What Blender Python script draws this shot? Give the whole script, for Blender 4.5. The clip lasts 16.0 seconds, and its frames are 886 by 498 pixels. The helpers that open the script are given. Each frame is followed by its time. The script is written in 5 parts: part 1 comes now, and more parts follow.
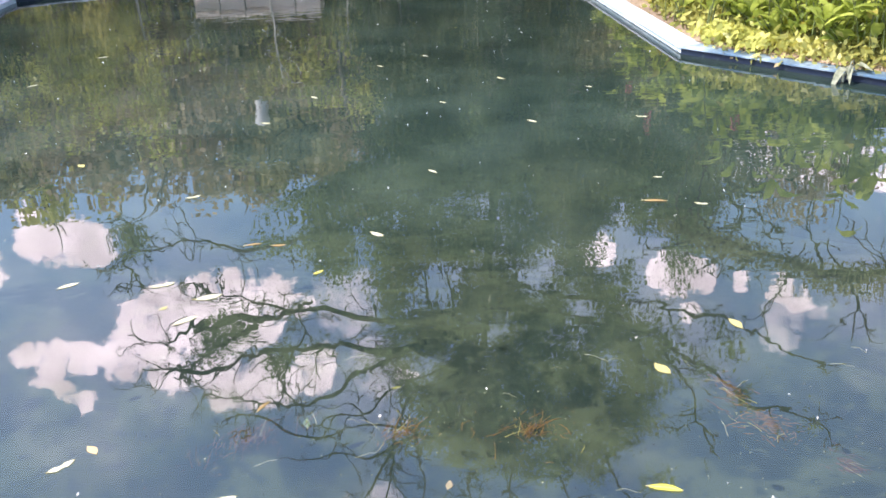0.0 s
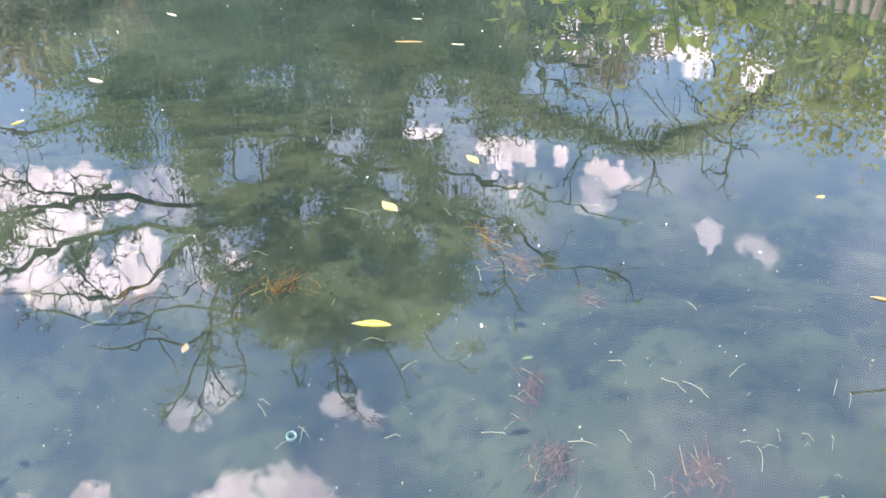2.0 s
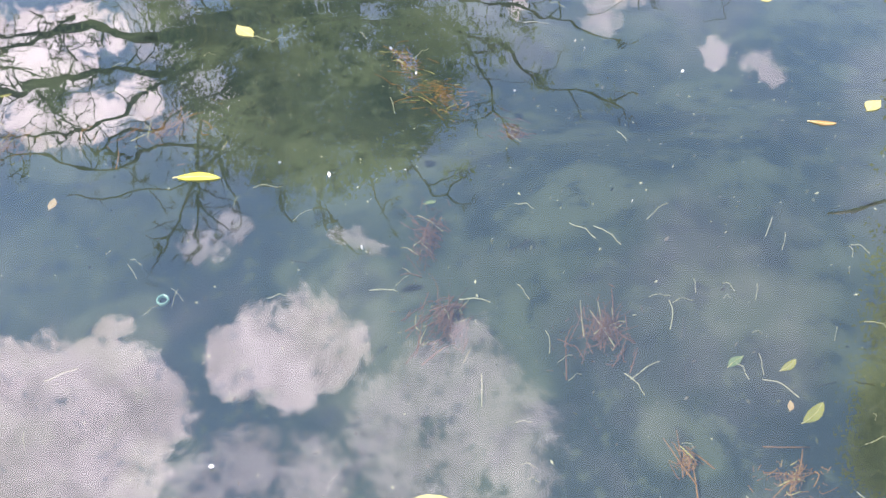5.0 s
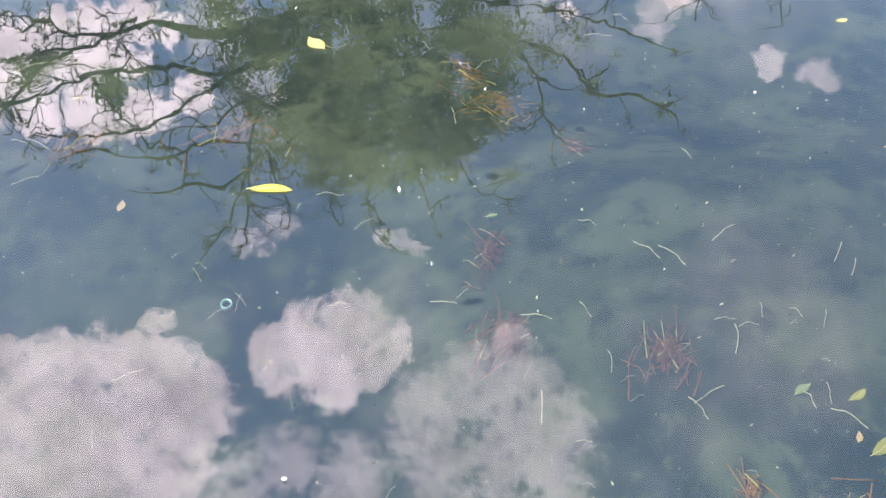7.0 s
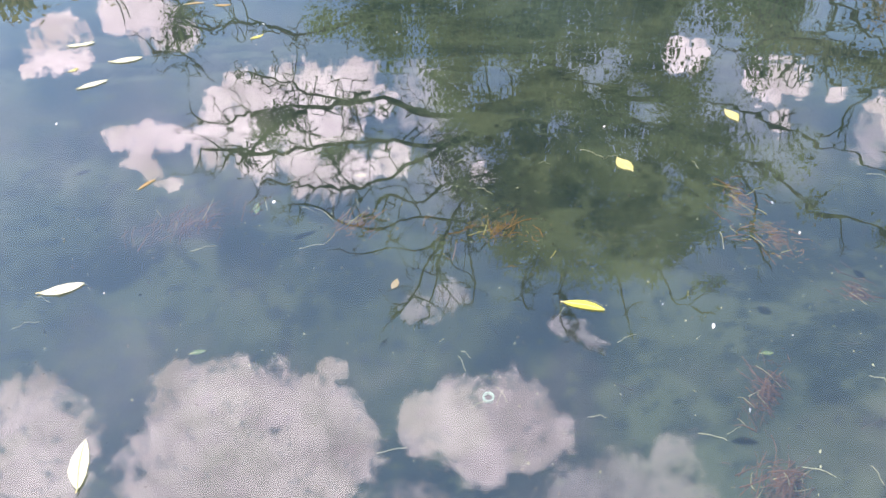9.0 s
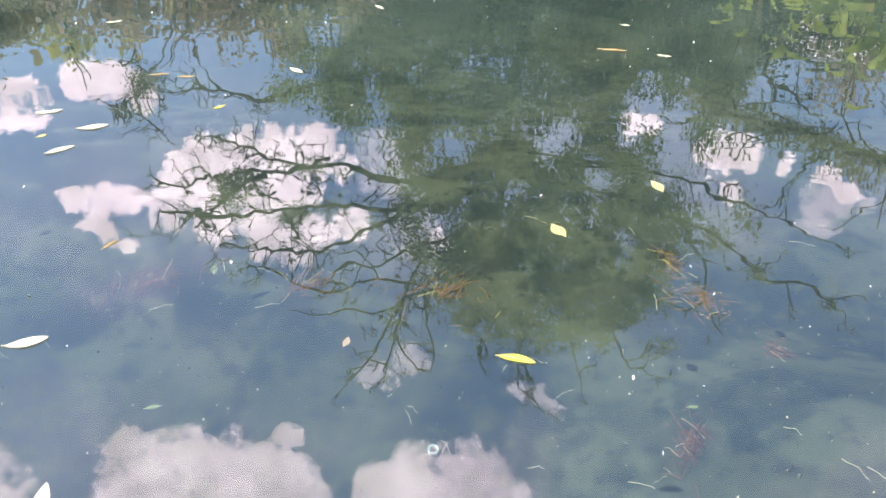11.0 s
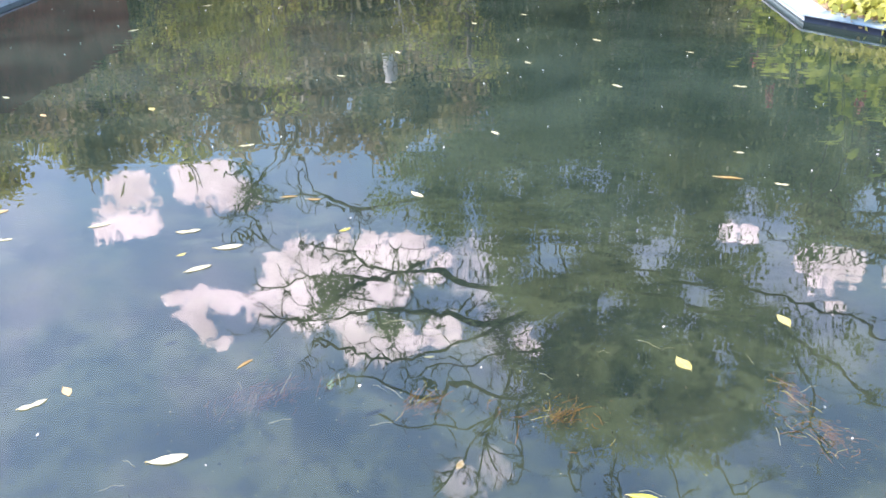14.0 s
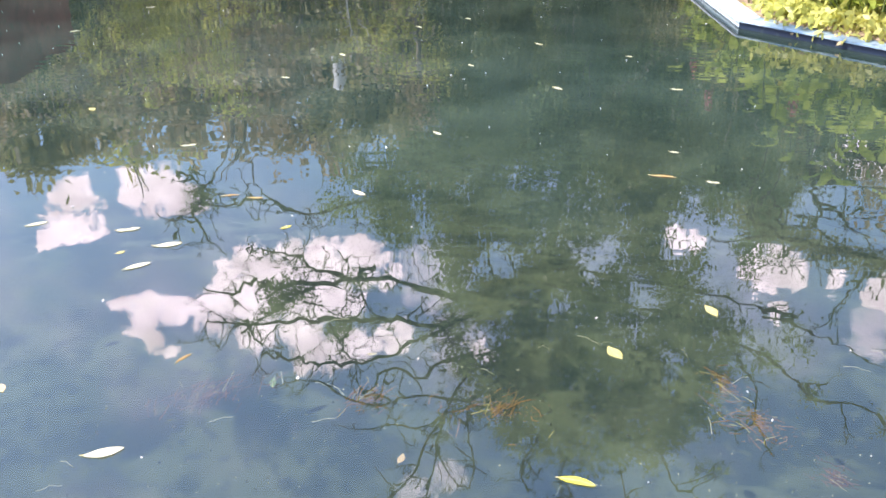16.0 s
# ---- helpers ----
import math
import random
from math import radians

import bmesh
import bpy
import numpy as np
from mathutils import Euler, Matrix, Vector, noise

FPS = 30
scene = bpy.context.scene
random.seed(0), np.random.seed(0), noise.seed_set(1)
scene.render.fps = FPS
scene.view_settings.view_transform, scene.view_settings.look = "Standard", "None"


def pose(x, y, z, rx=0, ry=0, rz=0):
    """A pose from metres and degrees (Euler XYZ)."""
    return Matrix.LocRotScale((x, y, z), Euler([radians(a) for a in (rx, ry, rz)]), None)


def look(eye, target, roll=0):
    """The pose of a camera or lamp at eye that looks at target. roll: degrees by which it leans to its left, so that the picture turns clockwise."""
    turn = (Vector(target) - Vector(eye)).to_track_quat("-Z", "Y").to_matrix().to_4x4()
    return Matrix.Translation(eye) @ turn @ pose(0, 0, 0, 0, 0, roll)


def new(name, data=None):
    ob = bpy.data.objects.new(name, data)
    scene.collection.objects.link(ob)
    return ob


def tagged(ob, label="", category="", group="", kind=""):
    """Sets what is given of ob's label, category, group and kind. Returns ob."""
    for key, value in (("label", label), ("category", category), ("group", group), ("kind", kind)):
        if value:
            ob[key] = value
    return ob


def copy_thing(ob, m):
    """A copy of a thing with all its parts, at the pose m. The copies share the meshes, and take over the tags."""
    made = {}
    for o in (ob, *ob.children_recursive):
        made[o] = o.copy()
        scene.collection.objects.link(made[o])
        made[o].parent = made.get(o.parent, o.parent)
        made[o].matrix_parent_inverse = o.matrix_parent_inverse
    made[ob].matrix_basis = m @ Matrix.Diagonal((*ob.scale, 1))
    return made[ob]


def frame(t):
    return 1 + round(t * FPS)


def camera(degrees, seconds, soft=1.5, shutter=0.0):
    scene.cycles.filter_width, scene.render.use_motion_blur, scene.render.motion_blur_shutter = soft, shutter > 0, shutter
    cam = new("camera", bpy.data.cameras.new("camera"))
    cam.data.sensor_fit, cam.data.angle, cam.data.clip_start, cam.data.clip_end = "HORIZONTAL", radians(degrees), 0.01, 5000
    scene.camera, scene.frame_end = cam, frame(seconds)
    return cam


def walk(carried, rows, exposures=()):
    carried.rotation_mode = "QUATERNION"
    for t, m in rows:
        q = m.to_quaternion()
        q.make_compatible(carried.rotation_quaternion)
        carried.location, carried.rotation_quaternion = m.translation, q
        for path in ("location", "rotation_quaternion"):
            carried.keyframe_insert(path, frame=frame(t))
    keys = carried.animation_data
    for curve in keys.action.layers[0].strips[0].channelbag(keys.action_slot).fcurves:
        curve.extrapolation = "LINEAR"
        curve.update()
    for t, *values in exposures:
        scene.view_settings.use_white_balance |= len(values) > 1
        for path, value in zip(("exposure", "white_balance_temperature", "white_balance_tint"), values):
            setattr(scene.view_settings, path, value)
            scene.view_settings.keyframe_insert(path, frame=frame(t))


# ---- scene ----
EXPO = 0.5
SKY = 0.335
CLOUD = (3.75, 3.25, 3.55)
SUN = 6.2
WAVE = 0.0012
WATER_IOR = 2.2
cam = camera(54.0, 16.0, soft=1.7)
walk(cam, [
    (0.0, pose(0.000, 0.000, 1.400, 64.66, 1.69, -0.00)),
    (0.5, pose(0.035, -0.005, 1.361, 64.16, 1.67, -1.37)),
    (1.0, pose(0.079, -0.012, 1.347, 62.78, 1.11, -3.70)),
    (1.5, pose(0.169, 0.012, 1.297, 60.84, 0.39, -7.47)),
    (2.0, pose(0.314, 0.092, 1.195, 56.90, -1.71, -10.83)),
    (2.5, pose(0.444, 0.186, 1.111, 52.84, -4.48, -13.35)),
    (3.0, pose(0.522, 0.234, 1.091, 50.40, -4.25, -14.81)),
    (3.5, pose(0.537, 0.269, 1.065, 48.29, -3.49, -14.44)),
    (4.0, pose(0.595, 0.293, 1.023, 46.58, -2.19, -13.35)),
    (6.5, pose(0.692, 0.319, 1.033, 45.32, 1.31, -10.39)),
    (7.0, pose(0.631, 0.328, 1.050, 45.77, 0.93, -8.61)),
    (7.5, pose(0.559, 0.323, 1.081, 47.33, 1.35, -3.60)),
    (8.0, pose(0.485, 0.329, 1.118, 49.02, 1.93, 0.81)),
    (8.5, pose(0.438, 0.344, 1.120, 50.48, 2.04, 3.98)),
    (9.0, pose(0.377, 0.345, 1.138, 51.58, 2.04, 5.78)),
    (11.5, pose(0.428, 0.207, 1.227, 56.97, -0.13, 3.64)),
    (12.0, pose(0.412, 0.215, 1.233, 58.16, 0.51, 4.21)),
    (12.5, pose(0.379, 0.208, 1.245, 59.24, 0.86, 5.71)),
    (13.0, pose(0.357, 0.199, 1.262, 60.28, 1.34, 7.56)),
    (13.5, pose(0.350, 0.199, 1.283, 61.63, 1.76, 8.78)),
    (14.0, pose(0.335, 0.204, 1.292, 62.85, 1.85, 9.68)),
    (14.5, pose(0.308, 0.201, 1.303, 63.48, 1.75, 9.76)),
    (15.0, pose(0.274, 0.179, 1.294, 63.69, 1.44, 8.88)),
    (15.5, pose(0.308, 0.169, 1.286, 63.61, 1.03, 7.58)),
    (16.0, pose(0.382, 0.158, 1.279, 63.23, 0.69, 6.74)),
], exposures=[(t, EXPO + e, 6520, 17.0) for t, e in ((0.0, 0.0), (1.0, 0.05), (1.5, 0.19), (2.0, 0.3), (3.0, 0.27), (4.0, 0.08), (6.5, 0.08), (7.5, -0.12), (9.0, -0.07), (12.5, 0.19), (13.5, 0.17), (14.5, 0.03), (16.0, 0.14))])

# ---- sky, clouds and sun ----
SUN_AZ, SUN_EL = -104.0, 50.0


def heading(az, el):
    """Unit vector: az degrees from +y towards +x, el degrees up."""
    a, e = radians(az), radians(el)
    return Vector((math.sin(a) * math.cos(e), math.cos(a) * math.cos(e), math.sin(e)))


# soft round lobes of cloud: azimuth, elevation, radius, in degrees
CLOUDS_LOW = [
    (-31.9, 21.2, 1.3), (-31.2, 21.6, 1.0), (-32.7, 22.7, 1.3), (-31.4, 23.1, 1.0), (-33.5, 23.2, 0.7), (-27.7, 21.2, 1.3), (-26.1, 21.6, 1.6), (-24.8, 22.1, 1.3), (-24.2, 22.5, 0.9),
    (-22.9, 27.6, 1.1), (-20.7, 27.1, 1.7), (-18.3, 27.2, 1.6), (-15.9, 27.6, 1.7), (-13.4, 27.6, 1.5), (-11.4, 28.1, 0.9), (-22.3, 29.1, 1.8), (-19.8, 29.1, 1.8), (-17.4, 29.7, 1.8), (-14.9, 29.7, 1.3),
    (-24.4, 29.7, 1.4), (-21.4, 30.9, 1.5), (-18.1, 31.5, 1.5), (-17.2, 32.9, 1.4), (-14.8, 32.9, 1.5), (-15.8, 33.6, 0.9), (-11.0, 32.2, 1.2), (-10.7, 33.2, 0.9), (-13.1, 33.4, 0.9),
    (-26.7, 29.0, 0.95), (-28.5, 28.6, 0.85), (-30.2, 28.4, 0.6), (-29.4, 29.6, 0.75), (-28.4, 30.7, 0.6), (-27.5, 31.6, 0.5), (-4.2, 33.5, 0.8),
    (14.9, 26.3, 0.8), (16.2, 26.2, 1.0), (17.5, 26.4, 0.8), (16.0, 27.4, 0.7), (20.2, 26.5, 0.5), (22.8, 26.6, 0.6), (24.3, 27.2, 0.7), (9.6, 25.5, 0.7), (10.8, 25.4, 0.6), (17.2, 28.8, 0.5), (18.1, 18.6, 1.6), (20.1, 18.8, 1.5), (22.0, 18.4, 1.5), (24.0, 18.7, 1.5), (26.0, 18.6, 1.3), (28.0, 19.2, 1.0), (32.0, 19.5, 1.0), (41.7, 22.3, 1.0),
]
CLOUDS_HIGH = [
    (-42.3, 41.8, 1.6), (-42.1, 43.7, 2.0), (-44.0, 45.2, 1.8), (-42.9, 46.4, 1.3), (-31.1, 44.7, 1.8), (-27.8, 45.1, 1.6), (-24.8, 46.8, 2.2), (-21.0, 48.5, 2.5), (-30.3, 47.4, 2.9), (-26.1, 50.2, 3.1), (-19.5, 50.9, 2.4),
    (-34.7, 48.8, 2.3), (-30.4, 51.1, 2.7), (-25.2, 53.0, 3.3), (-30.9, 54.5, 3.6), (-9.3, 49.7, 1.6), (-5.6, 49.6, 2.1), (-1.6, 49.6, 2.1), (1.6, 50.4, 1.5), (-4.5, 51.6, 1.7), (0.1, 51.5, 1.1), (-18.3, 45.4, 0.7),
]
CLOUDS_MID = [(-6.8, 41.3, 1.0), (-10.1, 42.1, 0.9), (-8.4, 42.8, 0.6), (4.3, 43.5, 0.7), (5.6, 44.2, 0.7), (2.5, 43.3, 0.7), (31.6, 30.1, 0.8), (31.8, 30.9, 0.6), (24.0, 28.2, 0.5), (25.4, 27.6, 0.6)]
CLOUDS_THIN = [
    (5.8, 54.5, 2.0), (10.2, 53.8, 2.5), (15.8, 53.6, 2.5), (8.2, 57.4, 3.2), (16.9, 56.8, 3.3), (21.0, 58.4, 1.8), (13.1, 59.8, 3.1), (20.0, 54.3, 1.6), (-11.4, 56.3, 2.1), (-16.9, 56.7, 2.0), (-4.2, 58.4, 2.1), (14.5, 50.4, 1.0),
    (34.8, 30.2, 0.7), (35.7, 30.5, 0.6), (23.4, 28.5, 1.0), (23.2, 29.5, 0.8), (-8.0, 28.5, 1.8), (-6.0, 33.0, 1.6), (30.0, 68.0, 6.0), (-50.0, 62.0, 7.0), (5.0, 72.0, 6.0),
]

world = bpy.data.worlds.new("sky")
scene.world = world
world.use_nodes = True
W = world.node_tree
W.nodes.clear()


def wn(kind, operation="", interpolation="", clamp=False):
    n = W.nodes.new(kind)
    if operation:
        n.operation = operation
    if interpolation:
        n.interpolation_type = interpolation
    if clamp:
        n.use_clamp = True
    return n


sky = wn("ShaderNodeTexSky")
sky.sky_type, sky.sun_disc = "NISHITA", False
sky.sun_elevation, sky.sun_rotation, sky.dust_density = radians(SUN_EL), radians(SUN_AZ), 0.6
coord = wn("ShaderNodeTexCoord")


def wnoise(scale, detail):
    n = wn("ShaderNodeTexNoise")
    n.inputs["Scale"].default_value, n.inputs["Detail"].default_value, n.inputs["Roughness"].default_value = scale, detail, 0.6
    n.inputs["Roughness"].default_value = 0.64
    W.links.new(coord.outputs["Generated"], n.inputs["Vector"])
    return n


def wmath(op, a, b, clamp=False):
    n = wn("ShaderNodeMath", op, clamp=clamp)
    for socket, v in zip(n.inputs, (a, b)):
        if isinstance(v, (int, float)):
            socket.default_value = v
        else:
            W.links.new(v, socket)
    return n.outputs[0]


warp = wnoise(42.0, 6.0)
centred = wn("ShaderNodeVectorMath", operation="SUBTRACT")
W.links.new(warp.outputs["Color"], centred.inputs[0])
centred.inputs[1].default_value = (0.5, 0.5, 0.5)
bent = wn("ShaderNodeVectorMath", operation="MULTIPLY_ADD")
W.links.new(centred.outputs[0], bent.inputs[0])
bent.inputs[1].default_value = (0.035, 0.035, 0.035)
W.links.new(coord.outputs["Generated"], bent.inputs[2])
unit = wn("ShaderNodeVectorMath", operation="NORMALIZE")
W.links.new(bent.outputs[0], unit.inputs[0])
fray, wisp = wnoise(26.0, 6.0), wnoise(85.0, 5.0)
rough_edge = wmath("ADD", wmath("MULTIPLY", wmath("SUBTRACT", fray.outputs["Fac"], 0.5), 2.1), wmath("MULTIPLY", wmath("SUBTRACT", wisp.outputs["Fac"], 0.5), 1.9))


def cloud_layer(lobes, outside, inside, low, high, dense, torn):
    """How much cloud covers the sky, from lobes with frayed edges."""
    cover = None
    for az, el, r in lobes:
        dot = wn("ShaderNodeVectorMath", operation="DOT_PRODUCT")
        W.links.new(unit.outputs[0], dot.inputs[0])
        dot.inputs[1].default_value = heading(az, el)
        ramp = wn("ShaderNodeMapRange", interpolation="SMOOTHSTEP")
        ramp.inputs["From Min"].default_value = math.cos(radians(r * outside + 0.15))
        ramp.inputs["From Max"].default_value = math.cos(radians(r * inside))
        W.links.new(dot.outputs["Value"], ramp.inputs["Value"])
        cover = ramp.outputs[0] if cover is None else wmath("MAXIMUM", cover, ramp.outputs[0])
    edge = wn("ShaderNodeMapRange", interpolation="SMOOTHSTEP")
    edge.inputs["From Min"].default_value, edge.inputs["From Max"].default_value, edge.inputs["To Max"].default_value = low, high, dense
    W.links.new(wmath("ADD", cover, wmath("MULTIPLY", rough_edge, wmath("MULTIPLY", wmath("ADD", wmath("MULTIPLY", cover, 0.55), 0.45), torn))), edge.inputs["Value"])
    return edge.outputs[0]


clouds = wmath("MAXIMUM", cloud_layer(CLOUDS_LOW, 1.32, 0.0, 0.2, 0.8, 1.0, 1.2), cloud_layer(CLOUDS_HIGH, 1.7, 0.1, 0.14, 0.88, 0.84, 1.05))
clouds = wmath("MAXIMUM", clouds, cloud_layer(CLOUDS_MID, 1.5, 0.0, 0.15, 0.95, 0.46, 1.2))
clouds = wmath("MAXIMUM", clouds, cloud_layer(CLOUDS_THIN, 1.7, 0.0, 0.1, 1.1, 0.45, 1.2))
shade = wnoise(15.0, 5.0)
lit = wn("ShaderNodeMapRange")
lit.inputs["From Min"].default_value, lit.inputs["From Max"].default_value = 0.36, 0.64
lit.inputs["To Min"].default_value, lit.inputs["To Max"].default_value = 0.62, 1.14
W.links.new(shade.outputs["Fac"], lit.inputs["Value"])
sky_gain = wn("ShaderNodeVectorMath", operation="SCALE")
W.links.new(sky.outputs[0], sky_gain.inputs[0])
sky_gain.inputs["Scale"].default_value = SKY
cloud_gain = wn("ShaderNodeVectorMath", operation="SCALE")
cloud_gain.inputs[0].default_value = CLOUD
W.links.new(lit.outputs[0], cloud_gain.inputs["Scale"])
blend = wn("ShaderNodeMix")
blend.data_type = "VECTOR"
veil = wn("ShaderNodeMapRange", interpolation="SMOOTHSTEP")
veil.inputs["From Min"].default_value, veil.inputs["From Max"].default_value, veil.inputs["To Max"].default_value = 0.4, 0.75, 0.17
W.links.new(wnoise(5.0, 3.0).outputs["Fac"], veil.inputs["Value"])
W.links.new(wmath("MAXIMUM", clouds, veil.outputs[0]), blend.inputs[0])
W.links.new(sky_gain.outputs[0], blend.inputs[4])
W.links.new(cloud_gain.outputs[0], blend.inputs[5])
back = wn("ShaderNodeBackground")
back.inputs["Strength"].default_value = 1.0
W.links.new(blend.outputs[1], back.inputs["Color"])
W.links.new(back.outputs[0], wn("ShaderNodeOutputWorld").inputs["Surface"])

sun = new("sun", bpy.data.lights.new("sun", "SUN"))
sun.data.energy, sun.data.angle, sun.data.color = SUN, radians(0.53), (1.0, 0.95, 0.86)
sun.matrix_world = look(heading(SUN_AZ, SUN_EL) * 60, (0, 0, 0))


# ---- materials ----
class Paint:
    """A node material under construction."""

    def __init__(self, name):
        self.m = bpy.data.materials.new(name)
        self.m.use_nodes = True
        self.t = self.m.node_tree
        self.t.nodes.clear()
        self.out = self.t.nodes.new("ShaderNodeOutputMaterial")
        self.xyz = self.t.nodes.new("ShaderNodeTexCoord").outputs["Object"]

    def link(self, a, b):
        self.t.links.new(a, b)

    def node(self, kind):
        return self.t.nodes.new(kind)

    def put(self, socket, v):
        if isinstance(v, (int, float)):
            socket.default_value = v
        elif isinstance(v, tuple):
            socket.default_value = v if len(v) == 4 or socket.type == "VECTOR" else (*v, 1.0)
        else:
            self.link(v, socket)

    def noise(self, scale, detail=4.0, rough=0.55, at=None, stretch=None):
        n = self.node("ShaderNodeTexNoise")
        n.inputs["Scale"].default_value, n.inputs["Detail"].default_value, n.inputs["Roughness"].default_value = scale, detail, rough
        src = at or self.xyz
        if stretch:
            mp = self.node("ShaderNodeMapping")
            mp.inputs["Scale"].default_value = stretch
            self.link(src, mp.inputs["Vector"])
            src = mp.outputs[0]
        self.link(src, n.inputs["Vector"])
        return n.outputs["Fac"]

    def span(self, v, a, b, c=0.0, d=1.0):
        n = self.node("ShaderNodeMapRange")
        n.interpolation_type = "SMOOTHSTEP"
        for key, val in (("From Min", a), ("From Max", b), ("To Min", c), ("To Max", d)):
            n.inputs[key].default_value = val
        self.link(v, n.inputs["Value"])
        return n.outputs[0]

    def mix(self, fac, a, b, blend="MIX"):
        n = self.node("ShaderNodeMix")
        n.data_type, n.blend_type = "RGBA", blend
        self.put(n.inputs[0], fac)
        self.put(n.inputs[6], a)
        self.put(n.inputs[7], b)
        return n.outputs[2]

    def math(self, op, a, b):
        n = self.node("ShaderNodeMath")
        n.operation = op
        self.put(n.inputs[0], a)
        self.put(n.inputs[1], b)
        return n.outputs[0]

    def bump(self, height, distance, strength=1.0):
        n = self.node("ShaderNodeBump")
        n.inputs["Strength"].default_value, n.inputs["Distance"].default_value = strength, distance
        self.link(height, n.inputs["Height"])
        return n.outputs[0]

    def done(self, colour, rough=0.7, normal=None, metal=0.0, thin=0.0, spec=0.5):
        p = self.node("ShaderNodeBsdfPrincipled")
        self.put(p.inputs["Base Color"], colour)
        self.put(p.inputs["Roughness"], rough)
        p.inputs["Metallic"].default_value = metal
        p.inputs["Specular IOR Level"].default_value = spec
        if normal:
            self.link(normal, p.inputs["Normal"])
        shader = p.outputs[0]
        if thin:
            tr = self.node("ShaderNodeBsdfTranslucent")
            self.put(tr.inputs["Color"], colour)
            both = self.node("ShaderNodeMixShader")
            both.inputs[0].default_value = thin
            self.link(shader, both.inputs[1])
            self.link(tr.outputs[0], both.inputs[2])
            shader = both.outputs[0]
        self.link(shader, self.out.inputs["Surface"])
        return self.m


def water_material():
    p = Paint("pond_water")
    sep = p.node("ShaderNodeSeparateXYZ")
    p.link(p.xyz, sep.inputs[0])
    breeze = p.math("ADD", p.span(sep.outputs["Y"], 2.0, 5.2, 0.1, 0.75), p.span(sep.outputs["Y"], 5.5, 9.5, 0.0, 2.6))
    gust = p.span(p.noise(0.5, 2.0), 0.4, 0.65, 0.3, 1.2)
    swell = p.noise(2.2, 1.0, 0.5)
    chop = p.noise(10.0, 1.0, 0.5, stretch=(0.5, 1.3, 1.0))
    fine = p.noise(22.0, 0.4, 0.5, stretch=(0.42, 1.3, 1.0))
    amp = p.math("MULTIPLY", p.math("MULTIPLY", breeze, gust), p.span(sep.outputs["X"], -1.0, 1.3, 0.5, 1.7))
    waves = p.math("ADD", p.math("MULTIPLY", swell, 2.2), p.math("MULTIPLY", amp, p.math("ADD", p.math("MULTIPLY", chop, 1.0), p.math("MULTIPLY", fine, 0.14))))
    normal = p.bump(waves, WAVE)
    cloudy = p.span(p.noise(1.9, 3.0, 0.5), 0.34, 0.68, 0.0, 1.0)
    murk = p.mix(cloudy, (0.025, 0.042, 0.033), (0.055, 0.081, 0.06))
    # murk darkens with distance: deeper water, plus tree shade put into its colour
    deep_shaded = p.mix(cloudy, (0.0175, 0.032, 0.0275), (0.034, 0.055, 0.045))
    murk = p.mix(p.span(sep.outputs["Y"], 2.6, 4.6), murk, deep_shaded)
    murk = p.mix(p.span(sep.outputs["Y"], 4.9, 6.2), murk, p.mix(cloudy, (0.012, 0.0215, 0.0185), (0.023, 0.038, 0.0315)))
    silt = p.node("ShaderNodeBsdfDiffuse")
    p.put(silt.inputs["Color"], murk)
    clear = p.node("ShaderNodeBsdfTransparent")
    clear.inputs["Color"].default_value = (0.88, 0.97, 0.95, 1.0)
    body = p.node("ShaderNodeMixShader")
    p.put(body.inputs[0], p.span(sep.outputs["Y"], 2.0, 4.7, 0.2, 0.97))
    p.link(clear.outputs[0], body.inputs[1])
    p.link(silt.outputs[0], body.inputs[2])
    fres = p.node("ShaderNodeFresnel")
    fres.inputs["IOR"].default_value = WATER_IOR
    p.link(normal, fres.inputs["Normal"])
    mirror = p.node("ShaderNodeBsdfGlossy")
    mirror.inputs["Roughness"].default_value = 0.0
    p.link(normal, mirror.inputs["Normal"])
    top = p.node("ShaderNodeMixShader")
    p.link(fres.outputs[0], top.inputs[0])
    p.link(body.outputs[0], top.inputs[1])
    p.link(mirror.outputs[0], top.inputs[2])
    p.link(top.outputs[0], p.out.inputs["Surface"])
    return p.m


def foliage(name, dark, light, thin=0.45, rough=0.42):
    p = Paint(name)
    rnd = p.node("ShaderNodeNewGeometry").outputs["Random Per Island"]
    patch = p.noise(1.1, 3.0)
    c = p.mix(p.math("ADD", p.math("MULTIPLY", rnd, 0.45), p.math("MULTIPLY", p.span(patch, 0.36, 0.62), 0.55)), dark, light)
    brown = p.math("MULTIPLY", p.span(p.noise(0.5, 3.0), 0.46, 0.62), 0.7)
    c = p.mix(brown, c, tuple(0.55 * v + w for v, w in zip(light, (0.1, 0.055, 0.035))))
    return p.done(c, rough, thin=thin)


def broad_leaf(name, dark, light, thin=0.45):
    p = Paint(name)
    rnd = p.node("ShaderNodeObjectInfo").outputs["Random"]
    blotch = p.span(p.noise(18.0, 4.0), 0.35, 0.7)
    c = p.mix(p.math("ADD", p.math("MULTIPLY", rnd, 0.75), p.math("MULTIPLY", blotch, 0.25)), dark, light)
    spots = p.span(p.noise(60.0, 3.0), 0.66, 0.75)
    c = p.mix(p.math("MULTIPLY", spots, 0.5), c, (0.2, 0.13, 0.05))
    return p.done(c, 0.42, p.bump(p.noise(90.0, 2.0), 0.0008), thin=thin)


